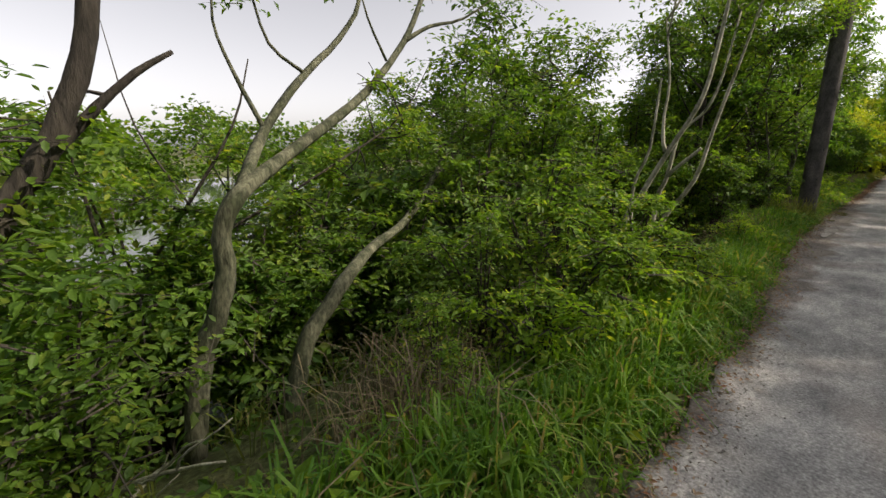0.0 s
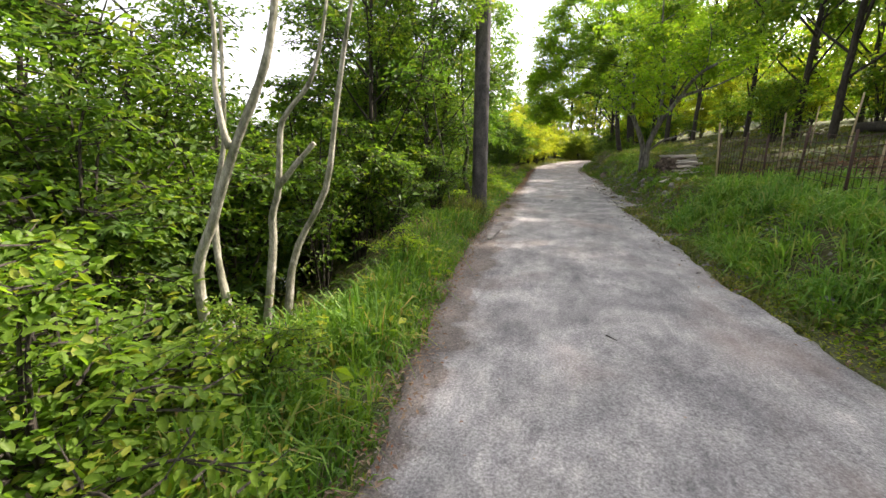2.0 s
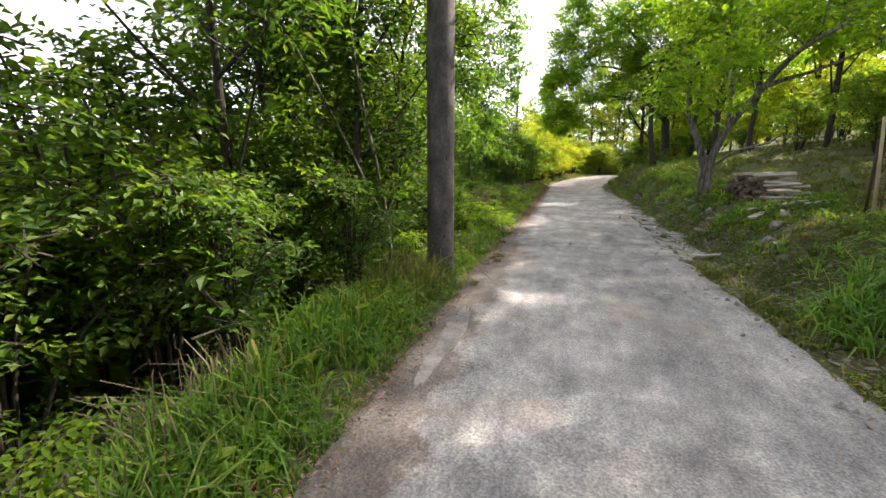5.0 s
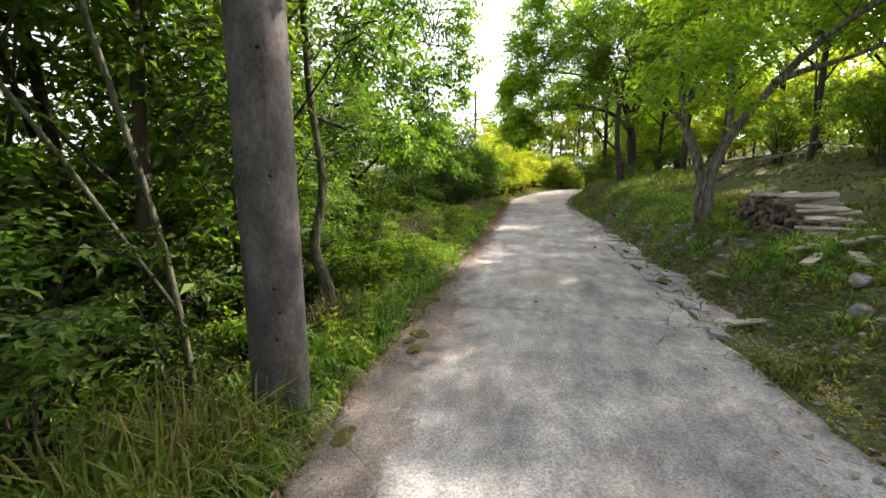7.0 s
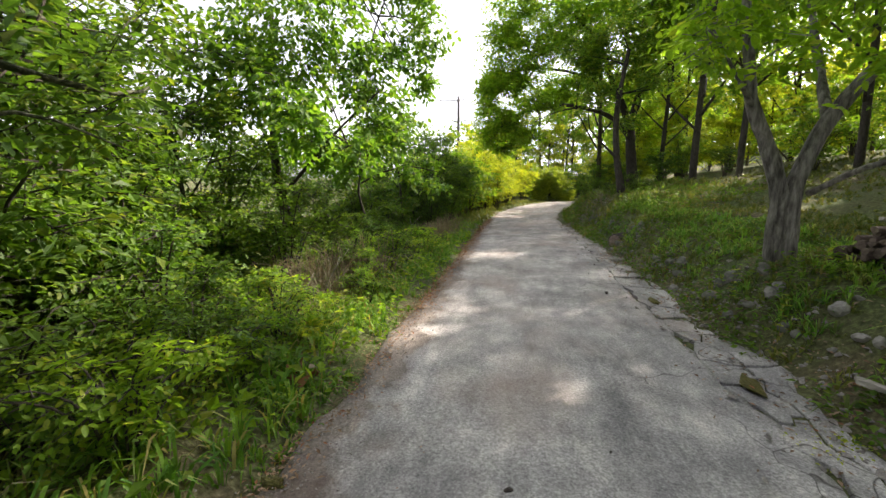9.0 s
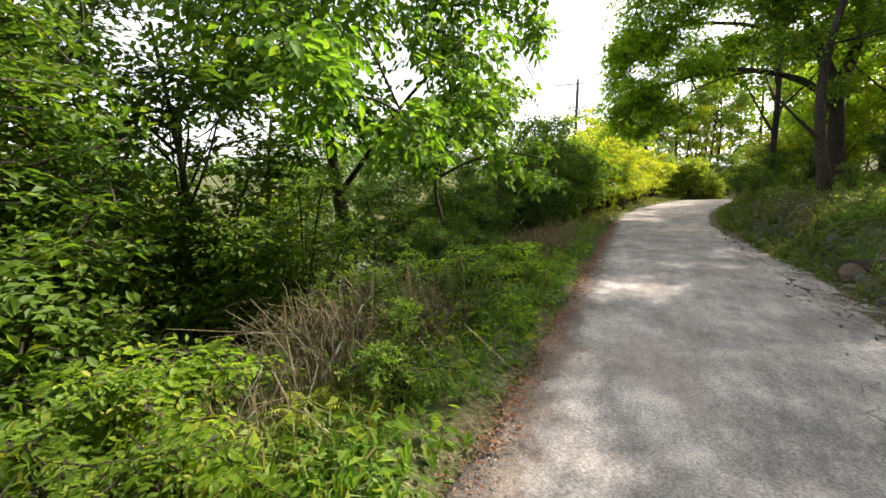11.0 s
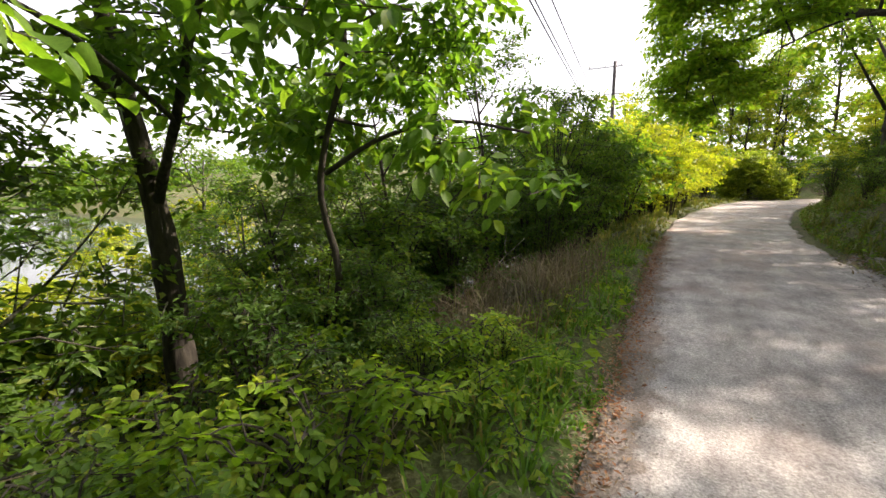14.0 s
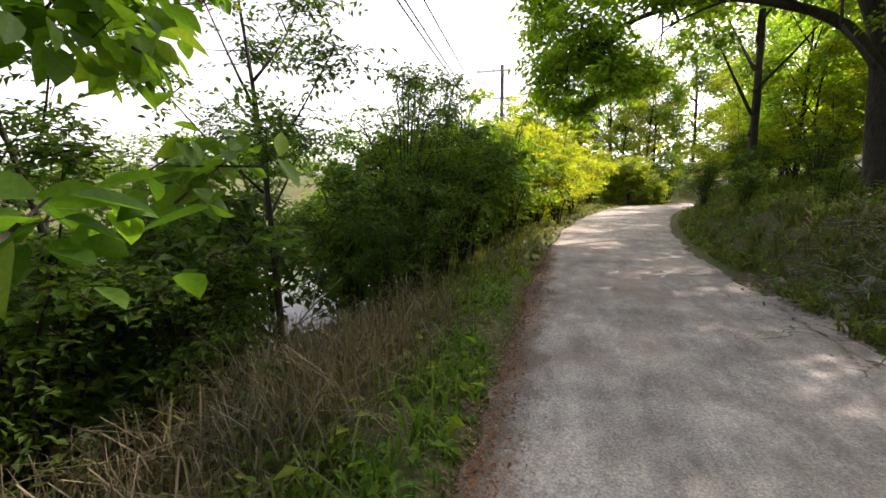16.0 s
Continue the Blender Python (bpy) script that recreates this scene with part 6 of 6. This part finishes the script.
# ---- woodpile: split logs stacked across, with weathered boards sliding off ----
def split_log(seed, length, rad):
    """A split log along x: bark on the round side, flat where it was cleft."""
    g = np.random.default_rng(seed)
    n = 8
    ang = np.linspace(0, 2 * np.pi, n, endpoint=False)
    prof = np.stack([np.cos(ang), np.sin(ang)], -1) * (rad * g.uniform(0.75, 1.1, (n, 1)))
    prof[:, 1] = np.maximum(prof[:, 1], -rad * g.uniform(0.1, 0.9))
    vs = []
    for u, k in ((-0.5, 0.94), (-0.48, 1.0), (0.0, g.uniform(0.92, 1.06)), (0.48, 0.98), (0.5, 0.92)):
        vs.append(np.column_stack([np.full(n, u * length), prof * k]))
    v = np.vstack([*vs, [[-0.5 * length, 0, 0]], [[0.5 * length, 0, 0]]])
    f = []
    for i in range(4):
        for j in range(n):
            k = (j + 1) % n
            a, b, c, d = i * n + j, i * n + k, (i + 1) * n + k, (i + 1) * n + j
            f += [(a, c, b), (a, d, c)]
    for j in range(n):
        k = (j + 1) % n
        f += [(5 * n, j, k), (5 * n + 1, 4 * n + k, 4 * n + j)]
    return mesh_of("split_log", v, f, LOGWOOD)


pile = thing("woodpile", "stacked pile of dark split firewood under weathered boards", "woodpile", (3.9, 16.6, z_at(3.9, 16.6)))
LOGS = [split_log(260 + k, 0.9 + 0.06 * (k % 3), 0.027 + 0.006 * (k % 5)) for k in range(10)]
r = np.random.default_rng(271)
TURN_PILE = radians(35.0)
face, across, along, onward = np.array([3.55, 17.0]), np.array([0.819, 0.574]), np.array([0.574, -0.819]), np.array([-0.05, -0.998])


def lay(me, s, into, z, rot, label="", name="split_log"):
    """Lay a log or board: s along the face, into its depth, at height z."""
    xy = face + (np.array([0.04, -1.0]) if s < 0 else along) * min(s, 0.35) + onward * max(0, s - 0.35) + across * into
    ob = part(name, me, pile, label)
    ob.matrix_basis = Matrix.Translation(-pile.location) @ Matrix.LocRotScale((xy[0], xy[1], z), Euler((rot[0], rot[1], TURN_PILE + rot[2])), None)


z = 0.60
while z < 1.17:
    s = -1.2 + max(0, z - 0.68) * 1.5 + r.uniform(0, 0.05)
    while s < 0.40 - (z - 0.6) * 0.12:
        lay(LOGS[int(r.integers(0, 10))], s, 0.48 + r.normal(0, 0.05), z + r.uniform(-0.02, 0.02), (r.uniform(0, 6.28), r.normal(0, 0.04), r.normal(0, 0.1)))
        s += r.uniform(0.056, 0.084)
    z += 0.052
for k in range(80):
    s = r.uniform(0.38, 1.35)
    top_z = 1.0 - 0.5 * (s - 0.38)
    lay(LOGS[int(r.integers(0, 10))], s, 0.42 + r.normal(0, 0.12), r.uniform(0.55, max(0.58, top_z - 0.06)), (r.uniform(0, 6.28), r.normal(0, 0.08), r.normal(-0.2, 0.25)))


def plank(length, wide, thick, seed):
    g = np.random.default_rng(seed)
    bm = bmesh.new()
    bmesh.ops.create_cube(bm, size=1, matrix=Matrix.Diagonal((length, wide, thick, 1)))
    bmesh.ops.subdivide_edges(bm, edges=[e for e in bm.edges if abs(e.verts[0].co.x - e.verts[1].co.x) > 0.1], cuts=4)
    for v in bm.verts:
        v.co += Vector((0, g.normal(0, 0.006), g.normal(0, 0.004) + 0.02 * math.sin(v.co.x * 2)))
    bmesh.ops.bevel(bm, geom=bm.edges[:], offset=0.004, segments=1, affect="EDGES")
    me = bpy.data.meshes.new("board")
    bm.to_mesh(me)
    bm.free()
    me.materials.append(BOARD)
    return me


PLANKS = [plank(0.40 + 0.06 * k, 0.075 + 0.02 * (k % 3), 0.03, 280 + k) for k in range(5)]
r = np.random.default_rng(291)
for k in range(26):
    s = -0.35 + 1.8 * k / 25
    zz = 1.2 if s < 0.35 else 1.14 - 0.52 * (s - 0.35)
    lay(PLANKS[k % 5], s + r.normal(0, 0.03), 0.34 + 0.09 * (k % 3) + r.normal(0, 0.08), zz + r.uniform(0, 0.03), (0.38 * (s > 0.1) + r.normal(0, 0.1), r.normal(0, 0.06), r.normal(-0.85, 0.16)), "pale weathered board", "board")
for k, (x, y, rz, ry) in enumerate(((3.3, 15.62, 0.45, 0.02), (3.2, 15.3, 0.7, -0.05), (3.45, 15.05, 1.2, 0.06), (3.75, 15.5, 0.3, 0.0), (2.58, 15.0, 0.15, 0.02), (3.9, 15.2, 0.2, 0.0), (2.75, 16.2, 2.6, 0.0))):
    ob = new("board", PLANKS[k % 5])
    ob.matrix_basis = Matrix.LocRotScale((x, y, z_at(x, y) + 0.06), Euler((0.05, ry - 0.1, rz)), (0.8, 1, 1))
    tagged(ob, "pale weathered board fallen beside the woodpile", "board", "fallen boards")


# ---- field fence ----
fence = thing("fence", "rusty wire mesh field fence on thin steel posts", "fence", (4.0, 11.0, z_at(4.0, 11.0)))
inv = Matrix.Translation(-fence.location)


def post(x, y, h, rad, mat, label, lean=(0, 0), parent=None, name="post"):
    b = np.array([x, y, z_at(x, y) - 0.15])
    line = np.array([b, b + [lean[0] * 0.5, lean[1] * 0.5, h * 0.5 + 0.15], b + [lean[0], lean[1], h + 0.15]])
    me = tubes_mesh(name, [tube(line, rad, rad * 0.9, 7)], mat)
    if parent:
        ob = part(name, me, parent, label)
        ob.matrix_basis = inv
        return ob
    return tagged(new(name, me), label, "garden cane", "canes in the field")


FENCE_Y = [6.4, 7.5, 8.6, 9.75, 10.9, 12.0, 13.1, 14.3]
for k, y in enumerate(FENCE_Y):
    post(4.0 + 0.03 * math.sin(y), y, 1.0, 0.021, RUST, "", (0.04 * math.sin(3 * y), -0.03), fence)
wires = []
for k in range(7):
    h = 0.12 + 0.13 * k
    wires.append(tube(np.array([[4.0 + 0.03 * math.sin(y) - 0.018, y, z_at(4.0, y) + h] for y in FENCE_Y]), 0.0055, 0.0055, 4))
for y in np.arange(6.4, 14.3, 0.14):
    z0 = z_at(4.0, y)
    wires.append(tube(np.array([[3.982, y, z0 + 0.08], [3.982, y + 0.01, z0 + 0.92]]), 0.005, 0.005, 4))
ob = tagged(part("wire_mesh", tubes_mesh("wire_mesh", wires, RUST), fence), kind="stuff")
ob.matrix_basis = inv
for x, y, h, lx in ((3.9, 13.9, 1.25, -0.1), (5.4, 14.6, 1.25, -0.05), (6.6, 14.5, 1.3, 0.1), (5.2, 11.2, 1.2, 0.06), (7.4, 17.5, 1.2, 0.05), (6.2, 10.0, 1.2, -0.06)):
    post(x, y, h, 0.02, CANE, "pale bamboo cane standing in the field", (lx, 0.02), None, "garden_cane")
# pale straw mulch in the field, and a dark fallen trunk
r = np.random.default_rng(301)
n = 2600
x, y = 5.6 + r.normal(0, 0.9, n), 11.8 + r.normal(0, 1.2, n)
ax = np.stack([r.normal(0, 1, n), r.normal(0, 1, n), r.normal(0, 0.1, n)], -1)
tagged(new("straw_mulch", leaves_mesh("straw_mulch", np.stack([x, y, land(x, y) + 0.03 + r.uniform(0, 0.03, n)], -1), ax, np.array([0, 0, 1.0]) + r.normal(0, 0.2, (n, 3)), r.uniform(0.06, 0.18, n), LITTER, 0.3)), "pale dry leaves and straw on the field", "mulch", kind="stuff")
g = np.random.default_rng(303)
tagged(new("fallen_trunk", tubes_mesh("fallen_trunk", [tube(np.array([[9.6, 19.5, z_at(9.6, 19.5) + 0.22], [9.2, 17.5, z_at(9.2, 17.5) + 0.26], [8.9, 15.5, z_at(8.9, 15.5) + 0.24], [8.6, 13.4, z_at(8.6, 13.4) + 0.22]]), 0.15, 0.12, 10, 0.08, g)], BARK_DARK)), "dark fallen tree trunk lying across the field", "fallen trunk")

# ---- white rails of the upper road ----
rail = thing("guard_rail", "white two-bar guard rail along the upper road", "guard rail", (4.5, 56.2, 2.0))
for z in (0.33, 0.72):
    part("rail", tubes_mesh("rail", [tube(np.array([[-5.0, 0, z], [0, 0, z - 0.04], [7, -0.4, z - 0.14]]), 0.05, 0.05, 8)], STEEL), rail)
for x in np.arange(-5, 7.1, 2.0):
    part("post", tubes_mesh("post", [tube(np.array([[x, 0.08, -0.6], [x, 0.08, 0.85]]), 0.06, 0.06, 8)], STEEL), rail)
